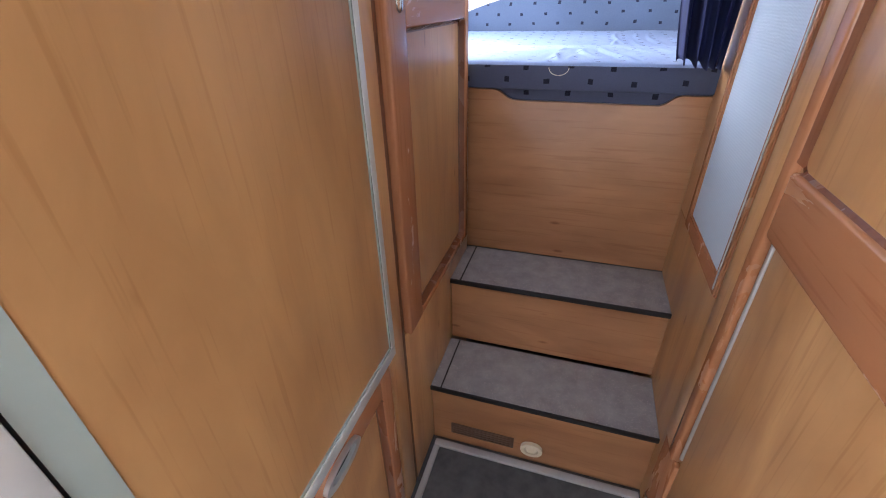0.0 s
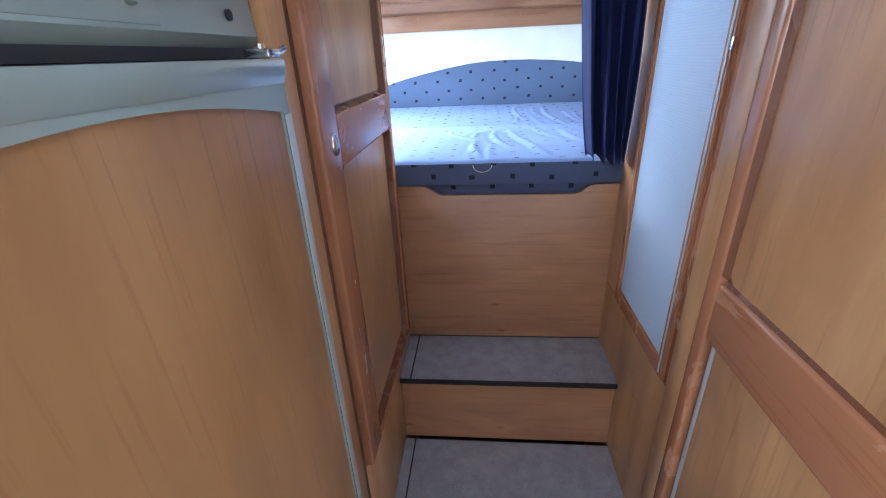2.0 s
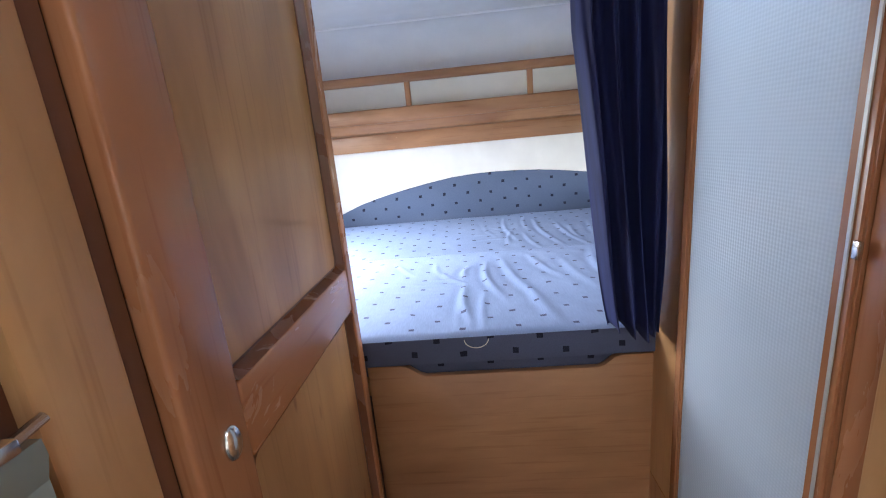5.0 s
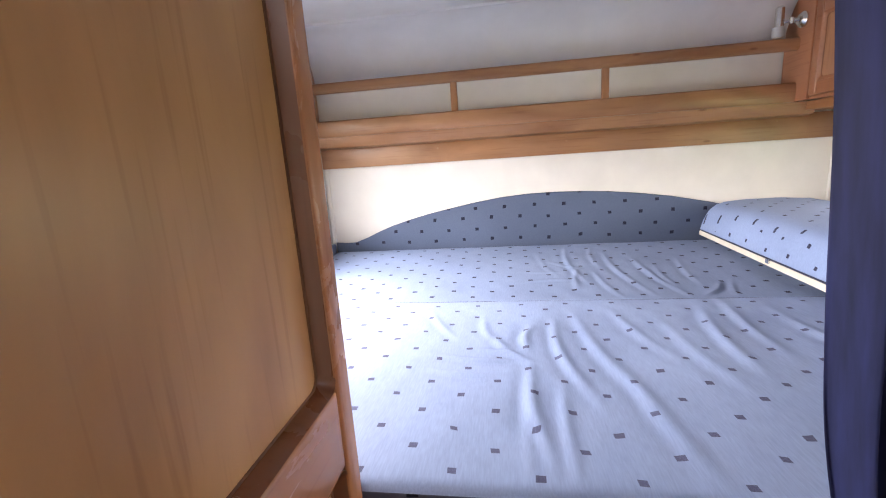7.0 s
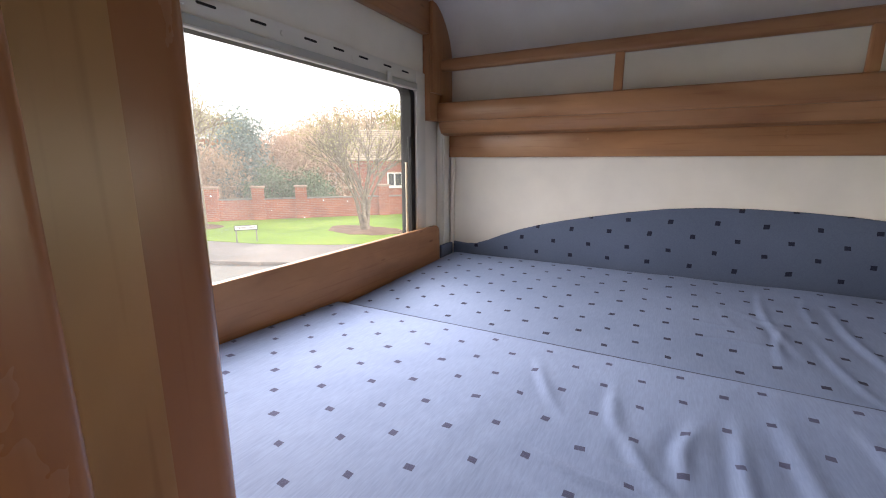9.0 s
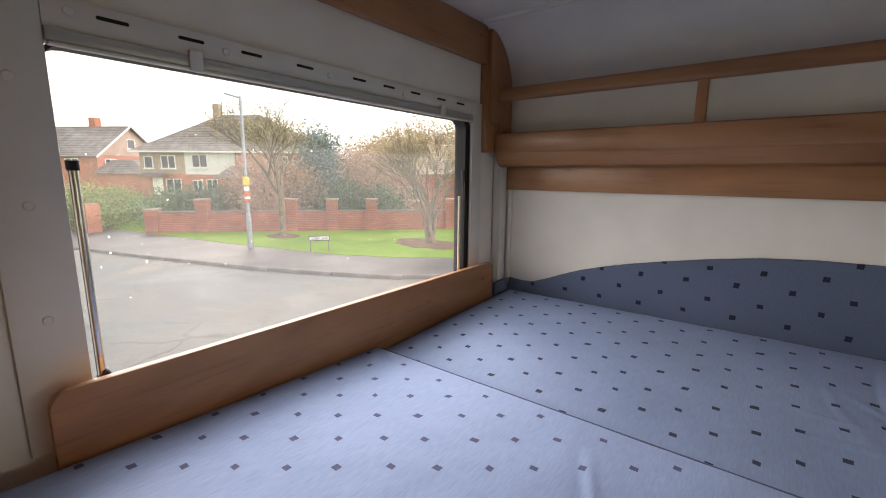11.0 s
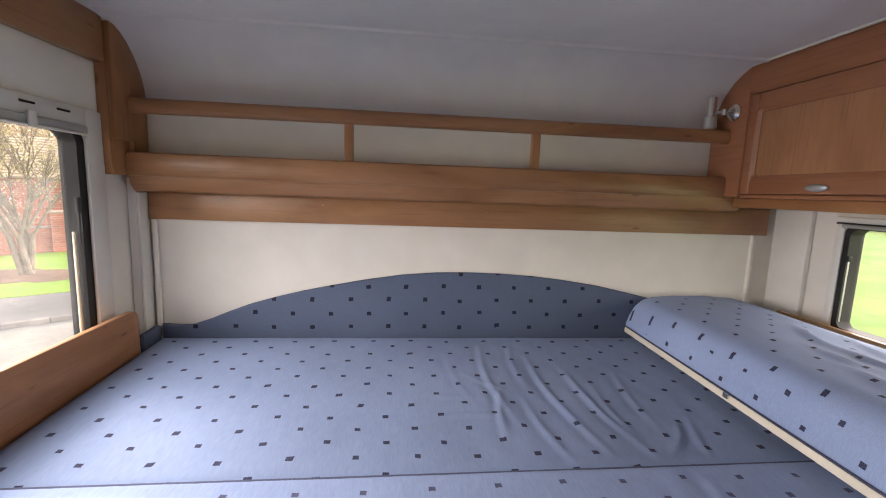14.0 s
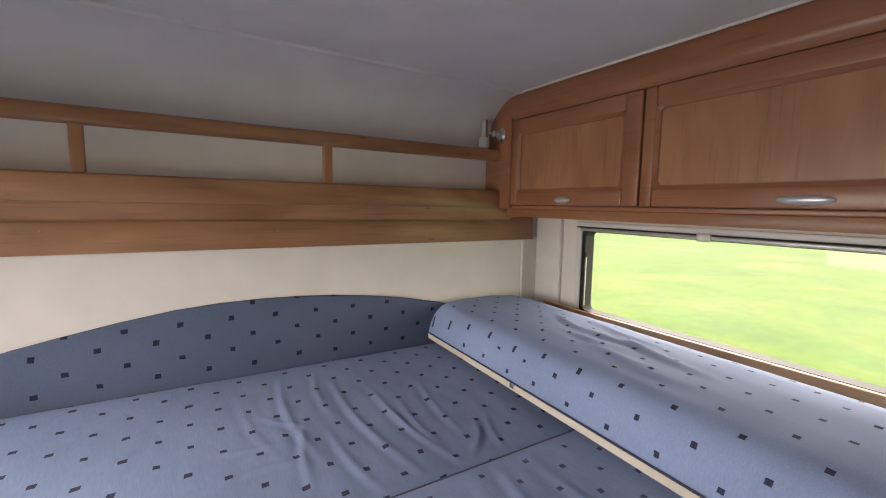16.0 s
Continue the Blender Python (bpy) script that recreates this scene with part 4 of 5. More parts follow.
recessed_handle(cd, -0.430, 0.520, -0.279, 0.052, 0.019, 0.0)
structure("trim", boxed(-0.93, -0.270, -0.76, -0.702, 0.0, 1.915, 0.004), wood_z, "upright pear wood end panel beside the fridge", "trim")
structure("trim", boxed(-0.2695, -0.262, -0.715, -0.690, 0.62, 1.32, 0.003), grey_strip, "pale metal upright edge by the fridge", "trim")

# ---- east side of the passage: rippled panel, column and washroom door ----
sp_ = thing("wall_panel", (0.3, 0.15, 0.655), "framed rippled translucent acrylic panel in wooden wall", "wall panel")
part("sheet", boxed(0.2905, 0.294, 0.010, 0.292, 0.67, 1.86), ripple_mat, sp_, "rippled frosted sheet")
fm = bmesh.new()
ring(fm, [(-0.008, 0.652), (0.306, 0.652), (0.306, 1.895), (-0.008, 1.895)], [(0.018, 0.688), (0.284, 0.688), (0.284, 1.85), (0.018, 1.85)], "x", 0.2845, 0.304)
bmesh.ops.bevel(fm, geom=fm.edges[:], offset=0.003, segments=2, affect="EDGES", clamp_overlap=True)
part("frame", fm, frame_z, sp_)
part("clip", boxed(0.2805, 0.2845, -0.012, -0.004, 1.245, 1.262, 0.001), chrome, sp_, "small metal clip")
part("edge_strip", boxed(0.2822, 0.2838, 0.001, 0.0045, 0.665, 1.89), grey_strip, sp_, "thin metal edging")
structure("wall_inner", boxed(0.290, 0.309, -0.128, 0.4005, 0.0, 0.6515), wood_z, "smooth pear wood wall beside the steps", "wall")
structure("wall_inner", boxed(0.290, 0.309, 0.3065, 0.4005, 0.6548, 1.915), wood_z, "narrow pear wood wall strip by the bed", "wall")
structure("trim", boxed(0.290, 0.330, -0.052, -0.0085, 0.655, 1.915, 0.003), frame_z, "reddish wood column beside the rippled panel", "trim")
structure("trim", boxed(0.2875, 0.311, -0.009, 0.306, 1.896, 1.915), wood_y, "wooden head rail over rippled panel", "trim")

wdn = thing("washroom_door", (0.29, -0.4, 0), "pear wood washroom door with panels and piano hinge", "door")
part("core", boxed(0.291, 0.306, -0.755, -0.0535, 0.05, 1.90), wood_z, wdn)
part("edge_board", boxed(0.2725, 0.2905, -0.1030, -0.0535, 0.33, 1.90, 0.003, 2), wood_z, wdn, "lighter pear wood edge board")
part("stile", boxed(0.271, 0.2905, -0.132, -0.1033, 0.33, 1.90, 0.005, 3), frame_z, wdn)
part("stile", boxed(0.271, 0.2905, -0.755, -0.66, 0.05, 1.90, 0.006, 3), frame_z, wdn)
part("rail", boxed(0.2718, 0.2905, -0.6597, -0.1323, 0.848, 0.944, 0.006, 3), frame_y, wdn)
part("rail", boxed(0.2718, 0.2905, -0.6597, -0.1323, 1.80, 1.8995, 0.006, 3), frame_y, wdn)
part("panel", boxed(0.2825, 0.2905, -0.662, -0.130, 0.942, 1.802), wood_z, wdn)
bm = bmesh.new()
ring(bm, rounded((-0.662, 0.941), (-0.131, 1.803), 0.02), rounded((-0.655, 0.948), (-0.138, 1.796), 0.016), "x", 0.2740, 0.284)
for q in bm.verts:
    if q.co.x < 0.28 and -0.658 < q.co.y < -0.1345 and 0.9445 < q.co.z < 1.7995:
        q.co.x = 0.2822
part("moulding", bm, moulding_mat, wdn)
fl = part("flap", boxed(0.2835, 0.2905, -0.6597, -0.1475, 0.055, 0.8475, 0.002), wood_z, wdn, "flush lower flap")
part("hinge", rod(bmesh.new(), (0.2825, -0.1450, 0.36), (0.2825, -0.1450, 0.842), 0.0035, None, 10), silver, fl, "long piano hinge")
part("lower_stile", boxed(0.277, 0.2905, -0.145, -0.0535, 0.0, 0.3295, 0.004), frame_z, wdn)

# ---- west wall of the bed space ----
win = tagged(new("window_1"), "wide hinged window with black rubber frame and white surround", "window", kind="structure")
win.location = (-0.98, 1.08, 1.1)
bm = bmesh.new()
box(bm, -0.9745, -0.9655, 0.478, 0.560, 1.0, 1.6665, 0.002)
box(bm, -0.9745, -0.9655, 1.642, 1.703, 1.0, 1.6665, 0.002)
box(bm, -0.9745, -0.9655, 0.5605, 1.6415, 1.624, 1.6665, 0.002)
part("surround", bm, white_panel, win, "white plastic surround")
part("blind_cassette", boxed(-0.9742, -0.9600, 0.561, 1.641, 1.604, 1.6235, 0.003), grey_strip, win, "pale blind cassette")
part("blind_rail", boxed(-0.9700, -0.9570, 0.563, 1.639, 1.5985, 1.6035, 0.0015), white_panel, win)
for y in (0.757, 1.466):
    part("blind_clip", boxed(-0.9598, -0.9530, y - 0.011, y + 0.011, 1.596, 1.632, 0.002), white_panel, win)
for y in (0.644, 0.756, 0.865, 0.985, 1.139, 1.242, 1.348, 1.468, 1.570):
    part("vent_slot", prism(bmesh.new(), rounded((y - 0.021, 1.6477), (y + 0.021, 1.6533), 0.0026, 4), "x", -0.9655, -0.9648), slot_black, win)
for y, z in ((0.591, 1.650), (0.518, 1.375), (0.519, 1.206), (0.518, 1.55), (0.815, 1.644), (1.05, 1.644), (1.30, 1.640)):
    part("screw_cap", rod(bmesh.new(), (-0.966, y, z), (-0.9632, y, z), 0.0075, 0.0055, 18), white_panel, win)
bm = bmesh.new()
ring(bm, rounded((0.5555, 1.0405), (1.6445, 1.6115), 0.03), rounded((0.5565, 1.044), (1.618, 1.604), 0.03), "x", -1.020, -0.9765)
part("rubber_frame", bm, black_rubber, win, "black rubber window frame")
bm = bmesh.new()
rod(bm, (-0.984, 1.628, 1.11), (-0.984, 1.622, 1.40), 0.006)
rod(bm, (-0.984, 1.622, 1.40), (-0.984, 1.622, 1.44), 0.009)
part("stay", bm, black_rubber, win, "black window stay")
part("stay_tube", rod(bmesh.new(), (-0.990, 1.606, 1.08), (-0.990, 1.606, 1.35), 0.0045), cream, win, "tan stay tube")
bm = bmesh.new()
rod(bm, (-0.975, 0.574, 1.08), (-0.975, 0.574, 1.425), 0.0062)
part("stay_tube", bm, chrome, win, "bright window stay")
bm = bmesh.new()
rod(bm, (-0.975, 0.574, 1.425), (-0.975, 0.574, 1.44), 0.0085)
rod(bm, (-0.972, 0.582, 1.085), (-0.972, 0.574, 1.10), 0.009)
part("stay_cap", bm, black_rubber, win)
pane = part("pane", boxed(-1.012, -1.008, 0.5575, 1.630, 1.045, 1.606), pane_mat, win, "clear acrylic pane with a faint veil of glare")
pane.visible_shadow = False
rng = random.Random(5)
bm = bmesh.new()
for _ in range(40):
    y = 0.60 + 0.95 * rng.random() ** 1.7
    z = rng.uniform(1.18, 1.58)
    q = 0.0008 + 0.0012 * rng.random() ** 2.0
    bmesh.ops.create_uvsphere(bm, u_segments=8, v_segments=6, radius=1.0, matrix=Matrix.Translation((-1.0125, y, z)) @ Matrix.Diagonal((q * 0.45, q, q * rng.uniform(1.0, 1.6), 1)))
for p in bm.faces:
    p.smooth = True
drops = part("raindrops", bm, drop_mat, win, "clear raindrops on the outside of the pane")
drops["kind"] = "stuff"
drops.visible_shadow = False

bd = tagged(part("side_board", prism(bmesh.new(), rounded((0.498, 0.93), (1.722, 1.111), 0.028, 6), "x", -0.932, -0.9155, 0.002), board_y), "pear wood board along the bed under the window", "board")
structure("trim", boxed(-0.9745, -0.945, 0.399, 1.698, 1.797, 1.9155, 0.003), trim_y, "pear wood cornice over the window", "trim")
structure("trim", boxed(-0.9747, -0.9735, 0.40, 0.476, 1.0, 1.796), white_panel, "white wall strip beside the window", "trim")
structure("trim", boxed(-0.965, -0.948, 1.55, 1.68, 1.908, 1.9155, 0.002), dark_gap, "torn dark sealant in the ceiling corner", "trim")

# ---- shelf across the rear wall ----
sh = thing("wall_shelf", (0, 1.8, 1.37), "pear wood wall shelf with gallery rail and posts", "shelf")
part("front_board", prism(bmesh.new(), [(1.764, 1.503), (1.757, 1.515), (1.755, 1.545), (1.759, 1.566), (1.765, 1.571), (1.773, 1.571), (1.777, 1.566), (1.777, 1.503)], "x", -0.9445, 0.952, 0.001), trim_x, sh)
part("under_board", prism(bmesh.new(), [(1.769, 1.5025), (1.772, 1.480), (1.788, 1.460), (1.812, 1.4535), (1.8385, 1.4535), (1.8385, 1.5025)], "x", -0.9445, 1.02), trim_x, sh)
part("shelf_floor", boxed(-0.929, 0.935, 1.7775, 1.8555, 1.5035, 1.514), trim_x, sh)
part("back_board", boxed(-0.936, 1.193, 1.8395, 1.8555, 1.370, 1.4665, 0.0015), trim_x, sh)
part("rail", prism(bmesh.new(), rounded((1.759, 1.681), (1.791, 1.725), 0.014, 5), "x", -0.9295, 0.935), trim_x, sh)
for x in (-0.310, 0.277):
    part("post", boxed(x - 0.0135, x + 0.0135, 1.763, 1.784, 1.571, 1.683, 0.003), trim_z, sh)
for x, z in ((-0.69, 1.443), (0.141, 1.440), (0.141, 1.424), (0.93, 1.443), (1.15, 1.443), (-0.40, 1.43)):
    part("screw", rod(bmesh.new(), (x, 1.8398, z), (x, 1.8378, z), 0.0038, 0.003, 12), trim_x, sh)
for name_, x0, x1 in (("end_west", -0.9745, -0.930), ("end_east", 0.9355, 0.957)):
    top = [(1.700 + 0.153 * math.sin(radians(a)), 1.905 - 0.175 * (1 - math.cos(radians(a)))) for a in range(0, 91, 9)]
    pr = [(1.7035, 1.535), (1.700, 1.60)] + top + [(1.8535, 1.4670), (1.80, 1.4675)]
    if name_ == "end_west":
        pr = [(1.712, 1.503), (1.7005, 1.53), (1.699, 1.60)] + top + [(1.8385, 1.504), (1.76, 1.503)]
        part("end_panel", prism(bmesh.new(), pr, "x", x0, -0.9455, 0.002), trim_z, sh)
        part("end_panel", prism(bmesh.new(), [(1.7785, 1.515), (1.7785, 1.60), (1.7585, 1.60), (1.700, 1.60)] + top + [(1.853, 1.515)], "x", -0.945, x1, 0.002), trim_z, sh)

# ---- wall cupboards over the low window ----
wc = thing("wall_cupboard", (1.08, 1.1, 1.51), "row of wall cupboards with panelled doors over low window", "cupboard")
part("body", boxed(0.962, 1.234, 0.402, 1.70, 1.516, 1.914), wood_z, wc)
part("crown", prism(bmesh.new(), [(0.9615, 1.826), (0.945, 1.826), (0.936, 1.836), (0.932, 1.852), (0.936, 1.905), (0.942, 1.9145), (0.9615, 1.9145)], "y", 0.402, 1.70), cupboard_frame, wc, "moulded crown rail")
top = [(1.7005 + 0.150 * math.sin(radians(a)), 1.9135 - 0.175 * (1 - math.cos(radians(a)))) for a in range(0, 91, 9)]
part("end_panel", prism(bmesh.new(), [(1.7005, 1.5045)] + top + [(1.8505, 1.5045)], "x", 0.936, 0.966, 0.003), cupboard_frame, wc)
part("under_rail", boxed(0.985, 1.234, 0.402, 1.838, 1.472, 1.5025, 0.002), trim_y, wc)
part("bottom", boxed(0.946, 1.234, 0.402, 1.70, 1.5032, 1.5145, 0.002), cupboard_frame, wc)
for ya, yb, yh, hw in ((1.178, 1.700, 1.443, 0.034), (0.470, 1.172, 0.815, 0.049)):
    d = part("door", boxed(0.9565, 0.9615, ya + 0.004, yb - 0.004, 1.519, 1.821), groove_shade_mat, wc, "panelled wooden door")
    panelled_door(d, -1, 0.940, ya, yb, 1.516, 1.824, [(ya + 0.050, yb - 0.034, 1.562, 1.776)], cupboard_frame, cupboard_frame, cupboard_panel, deep=0.0165, recess=0.009, slope=0.008, edge_mat=cupboard_frame, groove=soft_groove_shade)
    bm = bmesh.new()
    bmesh.ops.create_uvsphere(bm, u_segments=24, v_segments=10, radius=1.0, matrix=Matrix.Translation((0.939, yh, 1.534)) @ Matrix.Diagonal((0.010, hw, 0.0105, 1)))
    part("handle", bm, silver, d, "silver leaf-shaped handle")

structure("trim", boxed(0.927, 0.9345, 0.402, 1.69, 1.9085, 1.9155, 0.002), white_panel, "narrow white sealing strip along the cupboard crown", "trim")

# reading lamp on the end of the cupboards
lp = thing("reading_lamp", (0.93, 1.775, 1.785), "small chrome swivel reading lamp on cupboard end", "lamp")
base = part("base", rod(bmesh.new(), (0.9355, 1.752, 1.778), (0.930, 1.752, 1.778), 0.027, 0.027, 32), chrome, lp)
part("rim", rod(bmesh.new(), (0.930, 1.752, 1.778), (0.921, 1.752, 1.778), 0.0265, 0.018, 32), chrome, base)
part("arm", rod(bmesh.new(), (0.922, 1.752, 1.779), (0.884, 1.778, 1.781), 0.0058), chrome, lp)
part("knuckle", rod(bmesh.new(), (0.905, 1.763, 1.770), (0.905, 1.763, 1.790), 0.009, None, 16), chrome, lp)
hd = part("head", rod(bmesh.new(), (0.874, 1.783, 1.766), (0.874, 1.783, 1.829), 0.0150, 0.0140, 24), chrome, lp)
part("cap", rod(bmesh.new(), (0.874, 1.783, 1.8292), (0.874, 1.783, 1.835), 0.0138, 0.010, 24), chrome, hd)
part("collar", rod(bmesh.new(), (0.874, 1.783, 1.731), (0.874, 1.783, 1.7658), 0.0205, 0.0195, 24), grey_strip, hd, "pale grey collar")
part("lens", rod(bmesh.new(), (0.874, 1.783, 1.7285), (0.874, 1.783, 1.7308), 0.0165, None, 24), cream, hd)

# low window
win2 = tagged(new("window_2"), "low wide window with grey blind rail and dark frame", "window", kind="structure")
win2.location = (1.23, 1.05, 1.1)
bm = bmesh.new()
ring(bm, rounded((0.521, 1.096), (1.599, 1.429), 0.02), rounded((0.535, 1.108), (1.583, 1.419), 0.022), "x", 1.2305, 1.28)
part("rubber_frame", bm, black_rubber, win2, "black rubber window frame")
part("blind_cassette", boxed(1.2195, 1.2345, 0.50, 1.622, 1.4385, 1.4565, 0.003), white_panel, win2, "pale blind cassette")
part("blind_rail", boxed(1.213, 1.2295, 0.52, 1.60, 1.4225, 1.4335, 0.003), grey_strip, win2)
part("blind_slot", boxed(1.2205, 1.2345, 0.50, 1.622, 1.4337, 1.4383), dark_gap, win2)
part("blind_clip", boxed(1.206, 1.2128, 1.115, 1.155, 1.417, 1.440, 0.002), white_panel, win2)
bm = bmesh.new()
box(bm, 1.226, 1.2346, 1.6005, 1.625, 1.05, 1.4305, 0.003)
part("surround", bm, white_panel, win2)
part("stay", rod(bmesh.new(), (1.240, 1.588, 1.11), (1.240, 1.588, 1.33), 0.006), silver, win2)
part("catch", boxed(1.232, 1.246, 1.578, 1.600, 1.318, 1.336, 0.002), black_rubber, win2)
pane = part("pane", boxed(1.270, 1.274, 0.528, 1.592, 1.10, 1.425), pane_mat, win2, "clear acrylic pane")
pane.visible_shadow = False
tagged(part("side_board", boxed(1.180, 1.196, 0.42, 1.745, 0.93, 1.1175, 0.003), wood_y), "pear wood board along the bed under the low window", "board")

# panes of the saloon and front windows, out of view and added for light
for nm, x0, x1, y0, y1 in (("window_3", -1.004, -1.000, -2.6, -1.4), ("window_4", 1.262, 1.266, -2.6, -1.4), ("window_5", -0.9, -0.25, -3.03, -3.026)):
    p = tagged(part(nm, boxed(x0, x1, y0, y1, 0.95, 1.6), pane_mat), "plain clear pane of an added unseen window", "window", kind="structure")
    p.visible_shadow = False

# ---- outside ----


def place(az, d):
    """A point seen from the bed, by bearing and distance."""
    a = radians(az)
    return (-0.142 + d * math.sin(a), 0.418 + d * math.cos(a))


def slab(name, pts, z0, z1, mat, label, category):
    return structure(name, prism(bmesh.new(), pts, "z", z0, z1), mat, label, category)


structure("ground", boxed(-1500, 1500, -1500, 1500, GZ - 0.6, GZ - 0.11), field_mat, "open grass ground out to the horizon", "ground")
slab("road", [(-70, -60), (-1.6, -60), (-1.6, 60), (-5.2, 60), (-4.4, 10.5), (-7.25, 7.58), (-10.9, 5.94), (-18.1, 3.84), (-70, -6)], GZ - 0.2, GZ - 0.08, road_mat, "worn grey concrete road with patches", "road")
slab("road", [(-1.59, -60), (3.6, -60), (3.6, 60), (-1.59, 60)], GZ - 0.2, GZ - 0.078, drive_mat, "pale worn kerbside strip of the road", "road")
slab("road", [(-5.6, 5.2), (-3.2, 4.0), (-1.62, 4.2), (-1.62, 14), (-4.2, 10.2), (-6.9, 7.3)], GZ - 0.1, GZ - 0.072, drive_mat, "pale dusty patch of road by the corner", "road")
edge_k = [(-70, -6), (-18.1, 3.84), (-14.4, 4.86), (-10.9, 5.94), (-9.0, 6.72), (-7.25, 7.58), (-5.6, 9.0), (-4.4, 10.5), (-4.5, 20), (-5.2, 60)]
edge_g = [(-70, -2.2), (-18.9, 6.69), (-14.6, 7.45), (-10.47, 8.40), (-8.6, 9.3), (-7.23, 10.33), (-6.4, 11.8), (-6.2, 20), (-7.0, 60)]
slab("pavement", edge_k + edge_g[::-1], GZ - 0.2, GZ, path_mat, "damp dark asphalt pavement behind the kerb", "pavement")
slab("lawn", edge_g + [(-70, 60)], GZ - 0.2, GZ + 0.012, grass_mat, "bright green mown grass verge", "grass")
slab("field", [(3.61, -300), (400, -300), (400, 400), (3.61, 400)], GZ - 0.3, GZ - 0.02, field_mat, "sunlit rough green field", "grass")


def along(path, step):
    out, carry = [], 0.0
    for (xa, ya), (xb, yb) in zip(path, path[1:]):
        ln = math.hypot(xb - xa, yb - ya)
        s = carry
        while s < ln:
            out.append((xa + (xb - xa) * s / ln, ya + (yb - ya) * s / ln, math.atan2(yb - ya, xb - xa)))
            s += step
        carry = s - ln
    return out


kerb = thing("kerb", (-10.9, 5.9, GZ - 0.1), "row of grey concrete kerb stones", "kerb")
kerb["kind"] = "structure"
kmesh = mesh_of("kerb_stone", boxed(0.004, 0.906, -0.062, 0.062, -0.12, 0.008, 0.012), kerb_mat)
for x, y, a in along(edge_k[1:8], 0.91):
    o = new("kerb_stone", kmesh)
    o.parent = kerb
    o.matrix_parent_inverse = Matrix.Translation(kerb.location).inverted()
    o.matrix_basis = Matrix.Translation((x, y, GZ)) @ Matrix.Rotation(a, 4, "Z")


def uv_box(bm, x0, x1, y0, y1, z0, z1, m=None):
    """A box with brick coordinates in metres on its sides."""
    uv = bm.loops.layers.uv.verify()
    r = bmesh.ops.create_cube(bm, size=1.0, matrix=Matrix.LocRotScale(((x0 + x1) / 2, (y0 + y1) / 2, (z0 + z1) / 2), None, (x1 - x0, y1 - y0, z1 - z0)))
    for f in {f for v in r["verts"] for f in v.link_faces}:
        k = f.normal if f.normal.length else Vector((0, 0, 1))
        f.normal_update()
        k = f.normal
        for lp_ in f.loops:
            c = lp_.vert.co
            lp_[uv].uv = (c.x, c.z) if abs(k.y) > 0.5 else ((c.y, c.z) if abs(k.x) > 0.5 else (c.x, c.y))
    return bm


def set_local(ob, parent, m):
    ob.parent = parent
    ob.matrix_parent_inverse = Matrix.Identity(4)
    ob.matrix_basis = m


# garden wall with piers
wa, wb = Vector((-19.75, 6.79)), Vector((-13.03, 14.14))
ang = math.atan2(wb.y - wa.y, wb.x - wa.x)


def on_wall(az):
    """Distance along the garden wall at which the bearing meets it."""
    d = Vector((math.sin(radians(az)), math.cos(radians(az))))
    o = Vector((-0.142, 0.418))
    t = wb - wa
    t.normalize()
    k = (wa - o)
    return (k.y * d.x - k.x * d.y) / (d.y * t.x - d.x * t.y)


gw = new("garden_wall")
tagged(gw, "red brick garden wall with capped piers", "wall")
gw.matrix_world = Matrix.Translation((wa.x, wa.y, GZ)) @ Matrix.Rotation(ang, 4, "Z")
o = part("wall", uv_box(bmesh.new(), 0.0, 26, -0.11, 0.11, 0, 0.82), brick_red)
set_local(o, gw, Matrix.Identity(4))
o = part("coping", boxed(0.0, 26, -0.125, 0.125, 0.8205, 0.87, 0.01), kerb_mat)
set_local(o, gw, Matrix.Identity(4))
piers = [0.0] + [on_wall(a) for a in (-67.03, -57.14, -52.08, -47.0, -36.46)]
pier_mesh = mesh_of("pier", uv_box(bmesh.new(), -0.23, 0.23, -0.22, 0.22, 0, 1.30), brick_red)
cap_mesh = mesh_of("cap", boxed(-0.27, 0.27, -0.26, 0.26, 1.30, 1.37, 0.015), brick_red)
for s in piers:
    o = new("pier", pier_mesh)
    set_local(o, gw, Matrix.Translation((s, 0, -0.0 if s else -0.4)))
    c = new("cap", cap_mesh)
    set_local(c, o, Matrix.Identity(4))

gw2 = new("garden_wall")
tagged(gw2, "low red brick wall before a hedge", "wall")
gw2.matrix_world = Matrix.Translation((-21.9, 5.3, GZ)) @ Matrix.Rotation(radians(191), 4, "Z")
o = part("wall", uv_box(bmesh.new(), 0.0, 18, -0.11, 0.11, 0, 0.72), brick_orange)
set_local(o, gw2, Matrix.Identity(4))
o = part("pier", uv_box(bmesh.new(), -0.25, 0.25, -0.25, 0.25, 0, 1.15), brick_orange)
set_local(o, gw2, Matrix.Identity(4))


